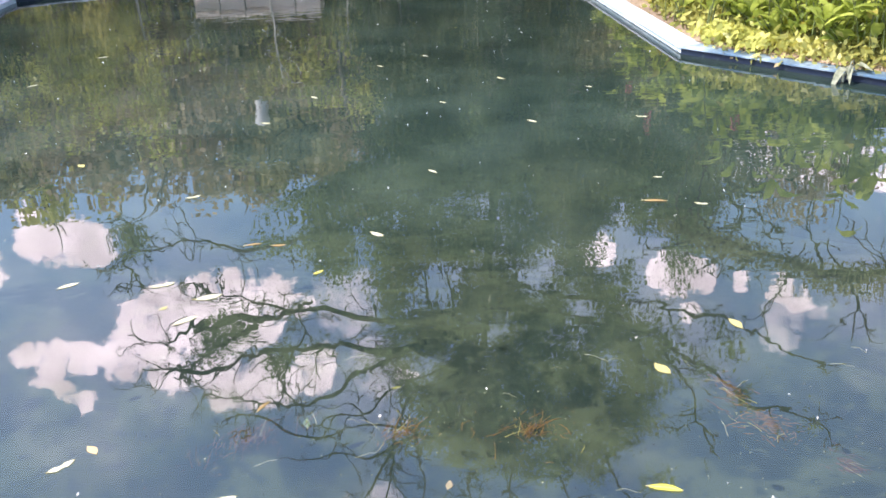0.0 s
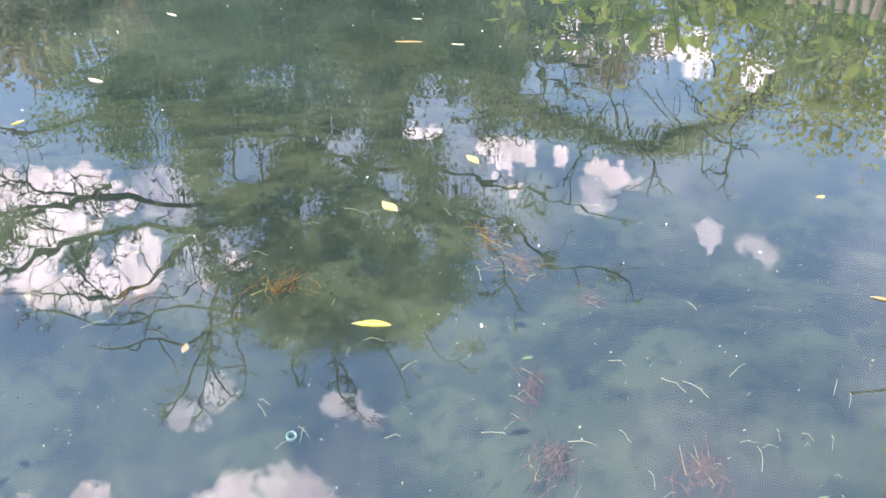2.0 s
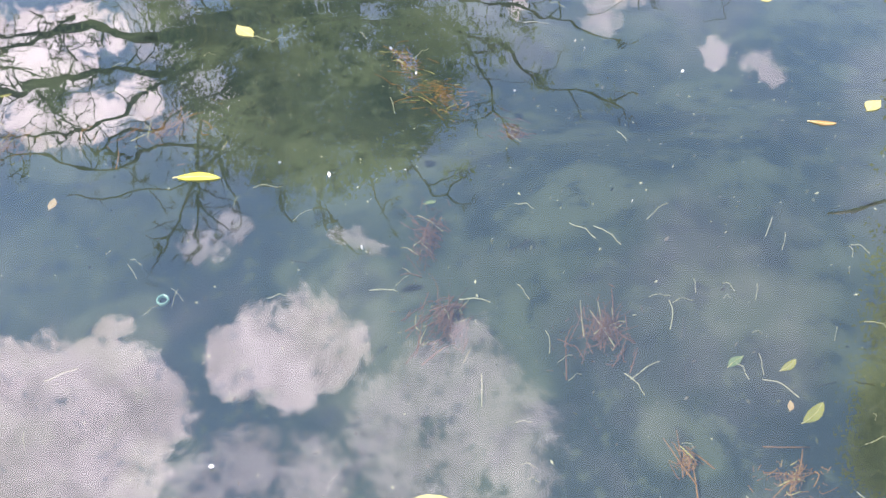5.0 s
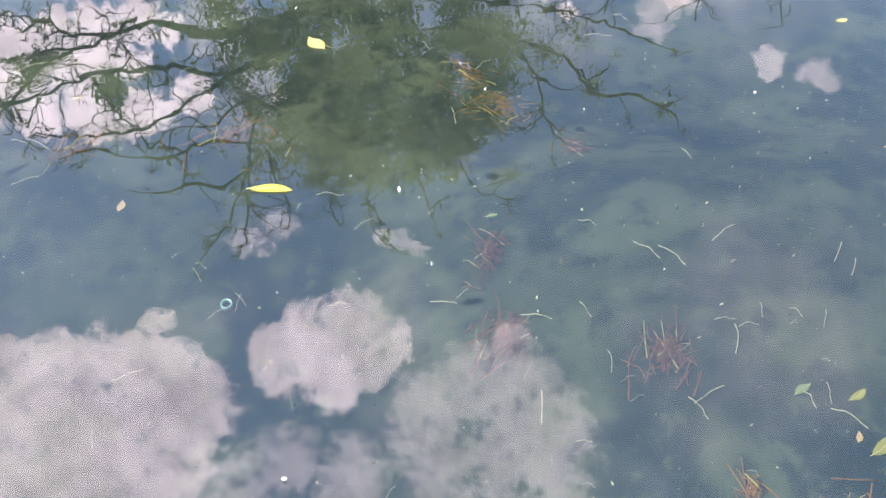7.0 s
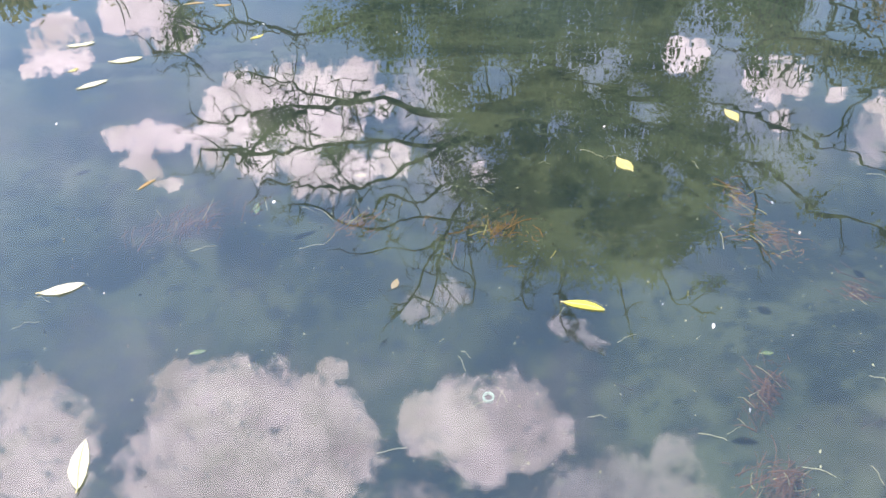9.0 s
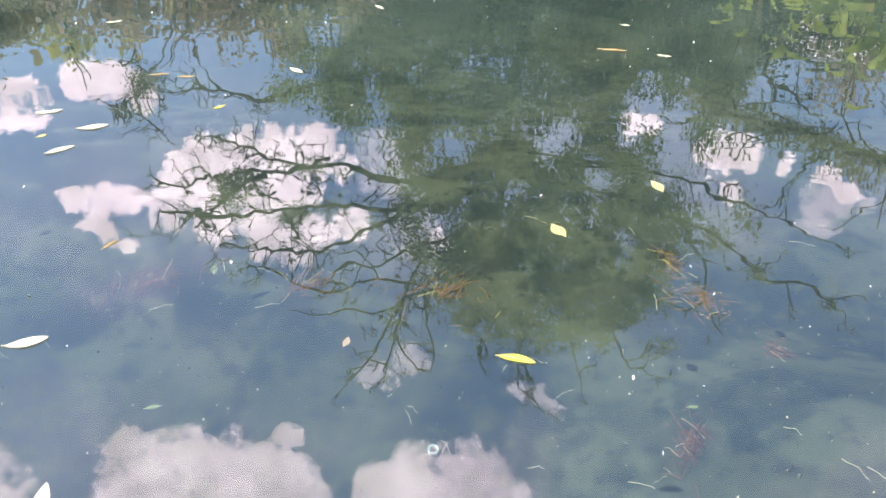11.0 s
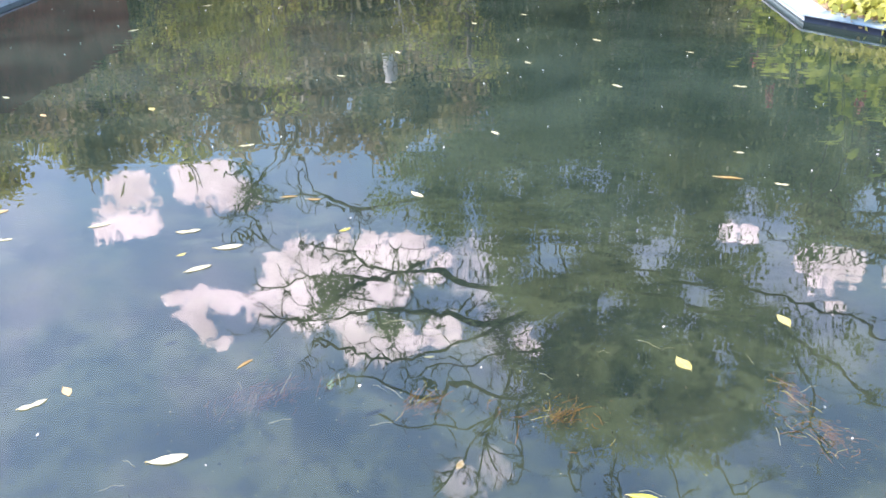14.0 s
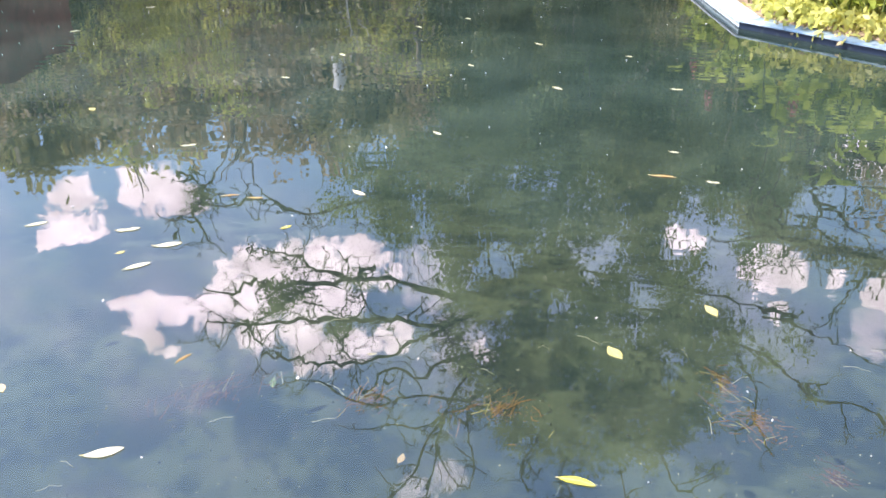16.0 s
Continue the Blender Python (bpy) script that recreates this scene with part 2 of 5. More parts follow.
def bark(name, dark, light, moss=None):
    p = Paint(name)
    streak = p.noise(5.0, 6.0, 0.65, stretch=(3.0, 3.0, 0.6))
    c = p.mix(p.span(streak, 0.3, 0.7), dark, light)
    if moss:
        c = p.mix(p.span(p.noise(1.3, 4.0), 0.42, 0.62), c, moss)
    return p.done(c, 0.9, p.bump(streak, 0.02))


def rim_paint(name, base, worn_or_lit, dirt, amount):
    p = Paint(name)
    large, small = p.noise(1.7, 5.0), p.noise(22.0, 5.0, 0.65)
    c = p.mix(p.span(large, 0.4, 0.68), base, worn_or_lit)
    c = p.mix(p.math("MULTIPLY", p.span(small, 0.54, 0.66), amount), c, dirt)
    return p.done(c, 0.6, p.bump(small, 0.002), spec=0.25)


def soil_material(name, a, b, c2, scale=3.0):
    p = Paint(name)
    c = p.mix(p.span(p.noise(scale, 5.0), 0.35, 0.65), a, b)
    c = p.mix(p.span(p.noise(scale * 14, 4.0, 0.65), 0.52, 0.68), c, c2)
    return p.done(c, 0.95, p.bump(p.noise(scale * 9, 6.0, 0.65), 0.02))


def bed_material():
    p = Paint("silt_bed")
    big, mid, small, grit = p.noise(1.7, 2.0, 0.4), p.noise(5.0, 3.0, 0.5), p.noise(15.0, 6.0, 0.65), p.noise(48.0, 5.0, 0.7)
    c = p.mix(p.span(big, 0.36, 0.6), (0.018, 0.028, 0.029), (0.046, 0.059, 0.042))
    c = p.mix(p.math("MULTIPLY", p.span(p.noise(3.3, 1.5, 0.4), 0.52, 0.6), 0.8), c, (0.07, 0.086, 0.058))
    c = p.mix(p.math("MULTIPLY", p.span(mid, 0.54, 0.66), 0.65), c, (0.015, 0.024, 0.027))
    c = p.mix(p.math("MULTIPLY", p.span(small, 0.53, 0.63), 0.7), c, (0.014, 0.022, 0.022))
    c = p.mix(p.math("MULTIPLY", p.span(small, 0.34, 0.46, 1.0, 0.0), 0.65), c, (0.075, 0.092, 0.064))
    c = p.mix(p.math("MULTIPLY", p.span(grit, 0.56, 0.72), 0.4), c, (0.11, 0.13, 0.095))
    return p.done(c, 1.0, p.bump(small, 0.004), spec=0.0)


def floating_material(name, a, b, spot):
    p = Paint(name)
    rnd = p.node("ShaderNodeObjectInfo").outputs["Random"]
    c = p.mix(p.math("ADD", p.math("MULTIPLY", rnd, 0.5), p.math("MULTIPLY", p.span(p.noise(45.0, 3.0), 0.35, 0.65), 0.5)), a, b)
    c = p.mix(p.math("MULTIPLY", p.span(p.noise(130.0, 3.0, 0.6), 0.6, 0.7), 0.7), c, spot)
    return p.done(c, 0.45, p.bump(p.noise(200.0, 2.0), 0.0005), thin=0.2)


def heap_material(name, dark, light, straw):
    """Heaped twigs: most of them rust-brown, some bleached to straw."""
    p = Paint(name)
    rnd = p.node("ShaderNodeNewGeometry").outputs["Random Per Island"]
    c = p.mix(p.span(rnd, 0.0, 0.8), dark, light)
    c = p.mix(p.span(rnd, 0.9, 0.92), c, straw)
    return p.done(p.mix(p.span(p.noise(90.0, 3.0), 0.5, 0.7, 0.0, 0.5), c, dark), 0.8)


def plain(name, a, b, scale, rough, depth=0.001, metal=0.0):
    p = Paint(name)
    n = p.noise(scale, 5.0, 0.6)
    return p.done(p.mix(p.span(n, 0.3, 0.7), a, b), rough, p.bump(n, depth), metal)


M_WATER = water_material()
M_BED = bed_material()
M_RIM_TOP = rim_paint("pale_blue_coping_paint", (0.46, 0.49, 0.57), (0.58, 0.59, 0.65), (0.27, 0.3, 0.31), 0.55)
# dappled shade in the colour: dark blue base, paler patches as sun spots
M_RIM_FRONT = rim_paint("dappled_shade_coping_paint", (0.08, 0.14, 0.21), (0.42, 0.5, 0.55), (0.1, 0.13, 0.14), 0.7)
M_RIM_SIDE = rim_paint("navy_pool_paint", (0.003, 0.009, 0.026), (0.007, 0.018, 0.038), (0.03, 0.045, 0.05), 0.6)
M_RIM_PALE = rim_paint("pale_inner_wall", (0.42, 0.52, 0.58), (0.55, 0.62, 0.65), (0.2, 0.23, 0.24), 0.6)
M_WATERLINE = plain("dark_waterline", (0.02, 0.035, 0.05), (0.07, 0.09, 0.1), 60.0, 0.8)
M_GROUND = soil_material("garden_soil", (0.26, 0.19, 0.14), (0.38, 0.29, 0.21), (0.14, 0.11, 0.06), 2.0)
M_PATH = soil_material("pale_path", (0.66, 0.58, 0.52), (0.78, 0.7, 0.63), (0.48, 0.4, 0.35), 3.0)
M_RED = soil_material("red_earth_wall", (0.2, 0.065, 0.05), (0.31, 0.11, 0.08), (0.08, 0.075, 0.04), 2.5)
M_BARK = bark("mossy_grey_bark", (0.06, 0.052, 0.04), (0.17, 0.15, 0.12), (0.08, 0.1, 0.04))
M_BARK2 = bark("brown_bark", (0.12, 0.095, 0.075), (0.42, 0.36, 0.3))
M_BARK_PALE = bark("pale_sapling_bark", (0.4, 0.38, 0.33), (0.68, 0.65, 0.58))
M_LOG = bark("weathered_log", (0.17, 0.11, 0.085), (0.36, 0.27, 0.22))
# dark green leaf colour that also holds the shade of middle and rear trees
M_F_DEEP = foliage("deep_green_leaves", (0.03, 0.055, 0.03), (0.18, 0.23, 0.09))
M_F_CROWN = foliage("old_tree_leaves", (0.05, 0.085, 0.036), (0.33, 0.41, 0.16))
M_F_OLIVE = foliage("olive_leaves", (0.09, 0.105, 0.045), (0.5, 0.46, 0.21))
M_F_GOLD = foliage("yellow_green_leaves", (0.2, 0.22, 0.05), (0.78, 0.76, 0.22))
M_F_RUST = foliage("russet_leaves", (0.22, 0.165, 0.1), (0.58, 0.47, 0.29))
M_F_FRESH = foliage("fresh_green_leaves", (0.19, 0.21, 0.065), (0.55, 0.56, 0.22))
M_PLANT = broad_leaf("sunlit_plant_leaf", (0.11, 0.17, 0.03), (0.6, 0.66, 0.14), 0.58)
M_PLANT_DRY = broad_leaf("yellowed_plant_leaf", (0.3, 0.27, 0.05), (0.5, 0.42, 0.1))
M_FLOWER = plain("red_flower", (0.3, 0.075, 0.08), (0.42, 0.14, 0.13), 40.0, 0.5)
M_SKY_GAP = plain("sky_gap_white", (0.8, 0.8, 0.82), (0.88, 0.88, 0.9), 3.0, 0.4)
M_STEM = plain("green_stem", (0.06, 0.08, 0.025), (0.17, 0.2, 0.06), 30.0, 0.5)
M_LITTER = foliage("fallen_leaf_litter", (0.16, 0.11, 0.06), (0.55, 0.44, 0.24), 0.2, 0.7)
M_LEAF_PALE = floating_material("pale_cream_leaf", (0.6, 0.585, 0.38), (0.71, 0.685, 0.48), (0.55, 0.46, 0.24))
M_LEAF_OVAL = floating_material("pale_yellow_leaf", (0.46, 0.41, 0.11), (0.55, 0.5, 0.21), (0.45, 0.36, 0.12))
M_LEAF_YELLOW = floating_material("bright_yellow_leaf", (0.55, 0.5, 0.045), (0.64, 0.6, 0.12), (0.5, 0.38, 0.06))
M_LEAF_TAN = floating_material("tan_dead_leaf", (0.5, 0.33, 0.16), (0.66, 0.5, 0.28), (0.25, 0.13, 0.05))
M_LEAF_BROWN = floating_material("orange_brown_leaf", (0.25, 0.15, 0.05), (0.4, 0.25, 0.09), (0.16, 0.08, 0.03))
M_LEAF_GREEN = floating_material("sunken_green_leaf", (0.13, 0.22, 0.09), (0.22, 0.3, 0.13), (0.2, 0.24, 0.08))
M_LEAF_SUNK = floating_material("sunken_yellow_leaf", (0.3, 0.3, 0.05), (0.42, 0.4, 0.1), (0.26, 0.2, 0.06))
M_RIB = plain("leaf_midrib", (0.6, 0.52, 0.2), (0.74, 0.66, 0.34), 80.0, 0.5, 0.0002)
M_NEEDLE_PALE = floating_material("straw_pale_twig", (0.5, 0.5, 0.32), (0.68, 0.66, 0.46), (0.42, 0.38, 0.18))
M_NEEDLE_RUST = heap_material("rusty_twigs", (0.09, 0.045, 0.03), (0.2, 0.09, 0.052), (0.4, 0.36, 0.2))
M_NEEDLE_GOLD = heap_material("golden_twigs", (0.17, 0.065, 0.018), (0.36, 0.17, 0.035), (0.52, 0.46, 0.14))
M_TWIG_DARK = plain("dark_wet_twig", (0.035, 0.03, 0.022), (0.09, 0.07, 0.05), 60.0, 0.7, 0.0002)
M_RING = plain("mint_plastic", (0.3, 0.56, 0.5), (0.38, 0.62, 0.55), 40.0, 0.35, 0.0002)
M_FLECK = plain("white_petal_fleck", (0.75, 0.74, 0.66), (0.85, 0.84, 0.8), 50.0, 0.6, 0.0003)
M_DRY = plain("bleached_dry_leaf", (0.09, 0.1, 0.06), (0.24, 0.25, 0.18), 30.0, 0.8, 0.002)


# ---- mesh helpers ----
def mesh_from(name, verts, faces, material, smooth=False):
    me = bpy.data.meshes.new(name)
    me.from_pydata([tuple(v) for v in verts], [], faces)
    me.materials.append(material)
    if smooth:
        me.polygons.foreach_set("use_smooth", [True] * len(me.polygons))
    me.update()
    return me


def child(ob, parent):
    ob.parent = parent
    return ob


def part(name, bm, material, parent, label=""):
    """Links a bmesh, or a ready mesh, as one object under a thing or a part."""
    if isinstance(bm, bpy.types.Mesh):
        me = bm
    else:
        me = bpy.data.meshes.new(name)
        bm.to_mesh(me)
        bm.free()
        me.materials.append(material)
    ob = child(new(name, me), parent)
    return tagged(ob, label) if label else ob


def box(bm, x0, x1, y0, y1, z0, z1):
    vs = [bm.verts.new(p) for p in ((x0, y0, z0), (x1, y0, z0), (x1, y1, z0), (x0, y1, z0), (x0, y0, z1), (x1, y0, z1), (x1, y1, z1), (x0, y1, z1))]
    for f in ((0, 3, 2, 1), (4, 5, 6, 7), (0, 1, 5, 4), (1, 2, 6, 5), (2, 3, 7, 6), (3, 0, 4, 7)):
        bm.faces.new([vs[i] for i in f])
    return vs


class Tubes:
    """Collects tapered tubes into one mesh."""

    def __init__(self):
        self.v, self.f = [], []

    def add(self, pts, r0, r1, sides=6):
        pts = [Vector(p) for p in pts]
        n, base = len(pts), len(self.v)
        side = None
        for i, p in enumerate(pts):
            d = (pts[min(i + 1, n - 1)] - pts[max(i - 1, 0)]).normalized()
            if side is None:
                side = d.orthogonal().normalized()
            side = (side - d * side.dot(d)).normalized()
            up = d.cross(side)
            r = r0 + (r1 - r0) * i / (n - 1)
            for k in range(sides):
                a = 2 * math.pi * k / sides
                self.v.append(p + (side * math.cos(a) + up * math.sin(a)) * r)
        for i in range(n - 1):
            for k in range(sides):
                a, b = base + i * sides + k, base + i * sides + (k + 1) % sides
                self.f.append((a, b, b + sides, a + sides))
        self.f.append(tuple(base + k for k in reversed(range(sides))))
        self.f.append(tuple(base + (n - 1) * sides + k for k in range(sides)))

    def mesh(self, name, material):
        return mesh_from(name, self.v, self.f, material, True)


def curve_through(points, steps=4, wobble=0.0, rng=random):
    """Catmull-Rom points through a few given ones."""
    p = [Vector(q) for q in points]
    p = [p[0] * 2 - p[1]] + p + [p[-1] * 2 - p[-2]]
    out = []
    for i in range(1, len(p) - 2):
        for s in range(steps):
            t = s / steps
            a, b, c, d = p[i - 1:i + 3]
            q = 0.5 * (2 * b + (c - a) * t + (2 * a - 5 * b + 4 * c - d) * t * t + (3 * b - a - 3 * c + d) * t ** 3)
            out.append(q + Vector((rng.uniform(-1, 1), rng.uniform(-1, 1), rng.uniform(-1, 1))) * wobble)
    out.append(p[-2])
    return out


def grow(tubes, start, way, length, radius, level, rng, tips, kink=0.28, rise=0.05, kids=(3, 5), sides=5):
    """A crooked branch with its side branches."""
    n = max(4, int(length / 0.16)) if level else 5
    n = min(n, 9)
    pts, d = [Vector(start)], Vector(way).normalized()
    for _ in range(n):
        d = (d + Vector((rng.gauss(0, kink), rng.gauss(0, kink), rng.gauss(rise, kink)))).normalized()
        pts.append(pts[-1] + d * length / n)
    tubes.add(pts, radius, max(radius * 0.35, 0.006), sides)
    tips.append(pts[-1])
    tips.append(pts[len(pts) // 2])
    if level:
        for _ in range(rng.randint(*kids)):
            i = rng.randint(1, n)
            out = (pts[i] - pts[i - 1]).normalized()
            w = (out + Vector((rng.gauss(0, 0.8), rng.gauss(0, 0.8), rng.gauss(0.1, 0.7)))).normalized()
            grow(tubes, pts[i], w, length * rng.uniform(0.4, 0.7), max(radius * 0.55, 0.008), level - 1, rng, tips, kink, rise, kids, max(3, sides - 1))


def leaf_mass(name, centres, spread, per, size, material, seed, droop=0.0):
    """One mesh of many small bent leaves round the given centres."""
    g = np.random.default_rng(seed)
    c = np.repeat(np.array([tuple(p) for p in centres], float), per, axis=0)
    n = len(c)
    c = c + g.normal(0, 1, (n, 3)) * np.asarray(spread)
    along = g.normal(0, 1, (n, 3))
    along[:, 2] -= droop
    along /= np.linalg.norm(along, axis=1, keepdims=True)
    rnd = g.normal(0, 1, (n, 3))
    across = np.cross(along, rnd)
    across /= np.linalg.norm(across, axis=1, keepdims=True) + 1e-9
    up = np.cross(along, across)
    s = (size * g.uniform(0.6, 1.35, n))[:, None]
    v = np.stack([c - along * s * 0.5, c + across * s * 0.26 + up * s * 0.06, c + along * s * 0.5, c - across * s * 0.26 + up * s * 0.06], 1).reshape(-1, 3)
    me = bpy.data.meshes.new(name)
    me.vertices.add(4 * n)
    me.vertices.foreach_set("co", v.ravel())
    me.loops.add(4 * n)
    me.loops.foreach_set("vertex_index", np.arange(4 * n))
    me.polygons.add(n)
    me.polygons.foreach_set("loop_start", np.arange(0, 4 * n, 4))
    me.materials.append(material)
    me.update(calc_edges=True)
    return me


EYE_BELOW = Vector((0.36, 0.2, -1.25))


def up_there(az, el, away):
    """A place seen mirrored in the water at that azimuth and elevation, so many metres off along the ground."""
    a = radians(az)
    return EYE_BELOW + Vector((math.sin(a) * away, math.cos(a) * away, math.tan(radians(el)) * away))


# ---- pool, water and ground ----
SHORE = [(-5.2, 0.1), (3.5, 0.1), (4.62, 1.1), (4.62, 2.92), (1.6, 6.0), (1.38, 8.16), (1.24, 9.45), (0.2, 10.6), (-2.05, 10.6), (-4.41, 9.12), (-4.19, 5.9), (-6.4, 3.1), (-6.4, 1.2)]
RIM_TOP, RIM_WIDE = 0.056, 0.15
HUB = Vector((-0.8, 4.2))


def offset_loop(loop, d):
    """The loop moved outwards by d, with mitred corners (loop runs anticlockwise)."""
    out, n = [], len(loop)
    for i in range(n):
        a, b, c = Vector(loop[i - 1]), Vector(loop[i]), Vector(loop[(i + 1) % n])
        u, w = (b - a).normalized(), (c - b).normalized()
        n1, n2 = Vector((u.y, -u.x)), Vector((w.y, -w.x))
        m = (n1 + n2).normalized()
        out.append(b + m * d / max(0.3, m.dot(n1)))
    return out


def split_loop(loop, step):
    out = []
    for i, a in enumerate(loop):
        a, b = Vector(a), Vector(loop[(i + 1) % len(loop)])
        n = max(1, round((b - a).length / step))
        out += [a + (b - a) * k / n for k in range(n)]
    return out


def ease(u):
    u = min(1.0, max(0.0, u))
    return u * u * (3 - 2 * u)


def bed_height(x, y):
    return -0.62 - 0.5 * ease((y - 3.2) / 2.5) + 0.31 * ease((x - 0.45) / 1.0) * (1 - ease((y - 1.7) / 0.9)) + 0.012 * noise.noise((x * 2.5, y * 2.5, 0.0))


def ground_height(x, y):
    d = max(abs(x + 1) - 5, abs(y - 5) - 6, 0)
    return 0.022 + 0.012 * noise.noise((x * 1.7, y * 1.7, 3.0)) + min(0.35, 0.05 * d) + 0.05 * min(1, d) * noise.noise((x * 0.4, y * 0.4, 0))


def rings(loop, scales, height):
    """Sheet of rings about HUB."""
    n, verts, faces = len(loop), [], []
    for s in scales:
        for p in loop:
            q = HUB + (Vector(p) - HUB) * s
            verts.append((q.x, q.y, height(q.x, q.y)))
    for r in range(len(scales) - 1):
        for i in range(n):
            j = (i + 1) % n
            faces.append((r * n + i, r * n + j, (r + 1) * n + j, (r + 1) * n + i))
    return verts, faces


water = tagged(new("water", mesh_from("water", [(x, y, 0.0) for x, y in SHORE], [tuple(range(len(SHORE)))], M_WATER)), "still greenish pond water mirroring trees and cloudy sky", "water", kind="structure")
water.visible_shadow = False
fine_shore = split_loop(SHORE, 0.16)
v, f = rings(fine_shore, [1.005] + [1 - k / 60 for k in range(1, 59)] + [0.01], bed_height)
bed = tagged(new("pond_bed", mesh_from("pond_bed", v, [tuple(reversed(q)) for q in f], M_BED, True)), "grey-green silt bed under shallow pond water", "pond bed", kind="structure")
outer_shore = split_loop(offset_loop(SHORE, RIM_WIDE - 0.02), 0.4)
v, f = rings(outer_shore, [1.0, 1.06, 1.14, 1.25, 1.4, 1.6, 1.9, 2.4, 3.2, 4.6, 7.0, 12.0, 30.0, 90.0, 300.0], ground_height)
tagged(new("ground", mesh_from("ground", v, [tuple(reversed(q)) for q in f], M_GROUND, True)), "brown garden soil round the pool", "ground", kind="structure")

lip, face, outer = offset_loop(SHORE, -0.018), offset_loop(SHORE, 0.0), offset_loop(SHORE, RIM_WIDE)
for i in range(len(SHORE)):
    j = (i + 1) % len(SHORE)
    lighter = "blue painted concrete pool coping with dappled shade in its colour" if i == 3 else "pale blue painted concrete pool coping in sunlight"
    bm = bmesh.new()
    n = max(2, round((Vector(SHORE[j]) - Vector(SHORE[i])).length / 0.25))
    rows = []
    for k in range(n + 1):
        t = k / n
        a, b, c = (Vector(s[i]).lerp(Vector(s[j]), t) for s in (lip, face, outer))
        dz = 0.0 if k in (0, n) else 0.004 * noise.noise((a.x * 3, a.y * 3, 7.0))
        rows.append([bm.verts.new(p) for p in ((b.x, b.y, RIM_TOP - 0.014), (a.x, a.y, RIM_TOP - 0.013 + dz), (a.x, a.y, RIM_TOP - 0.003 + dz), (a.x + (c.x - a.x) * 0.03, a.y + (c.y - a.y) * 0.03, RIM_TOP + dz), (c.x, c.y, RIM_TOP + dz * 2), (c.x, c.y, -0.1))])
    for p, q in zip(rows, rows[1:]):
        for s in range(5):
            bm.faces.new((p[s], q[s], q[s + 1], p[s + 1]))
    me = bpy.data.meshes.new("coping")
    bm.to_mesh(me)
    bm.free()
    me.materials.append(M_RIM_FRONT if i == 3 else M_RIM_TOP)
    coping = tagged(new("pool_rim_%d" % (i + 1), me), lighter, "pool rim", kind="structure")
    bm = bmesh.new()
    a, b = face[i], face[j]
    foot = -0.02
    vs = [bm.verts.new(p) for p in ((a.x, a.y, foot), (b.x, b.y, foot), (b.x, b.y, RIM_TOP - 0.014), (a.x, a.y, RIM_TOP - 0.014))]
    bm.faces.new(vs)
    # walls 4, 5 and 9 get a paler colour than the rest
    part("inner_face", bm, M_RIM_PALE if i in (4, 5, 9) else M_RIM_SIDE, coping, "pale inner wall of the pool" if i in (4, 5, 9) else "dark navy painted inner wall of the pool")
    bm = bmesh.new()
    bm.faces.new([bm.verts.new(p) for p in ((a.x, a.y, -1.2), (b.x, b.y, -1.2), (b.x, b.y, foot), (a.x, a.y, foot))])
    part("sunken_face", bm, M_BED, coping, "silt-covered pool wall under water")
    if i in (4, 5):
        tb = Tubes()
        side = (b - a).normalized()
        inward = Vector((-side.y, side.x)) * 0.002
        m = max(3, round((b - a).length / 0.06))
        pts = [(a.x + (b.x - a.x) * k / m + inward.x, a.y + (b.y - a.y) * k / m + inward.y, 0.001 + 0.005 * noise.noise((k * 0.7, i * 3.0, 0))) for k in range(m + 1)]
        tb.add(pts, 0.006, 0.006, 5)
        part("waterline", tb.mesh("waterline", M_WATERLINE), None, coping, "thin dark line at the water")


# ---- trees ----
def limb_points(rows, away):
    return [up_there(az, el, away + k * 0.15) for k, (az, el) in enumerate(rows)]


# gaps of sky in the crown: azimuth, elevation, radius, in degrees
SKY_HOLES = [(5.0, 26.6, 1.1), (9.8, 25.4, 1.2), (8.0, 29.6, 1.2), (7.2, 28.0, 0.7), (12.4, 28.2, 1.2), (-3.2, 27.6, 1.3), (-4.2, 33.4, 1.2), (2.2, 24.4, 0.5), (10.6, 33.2, 0.9)]


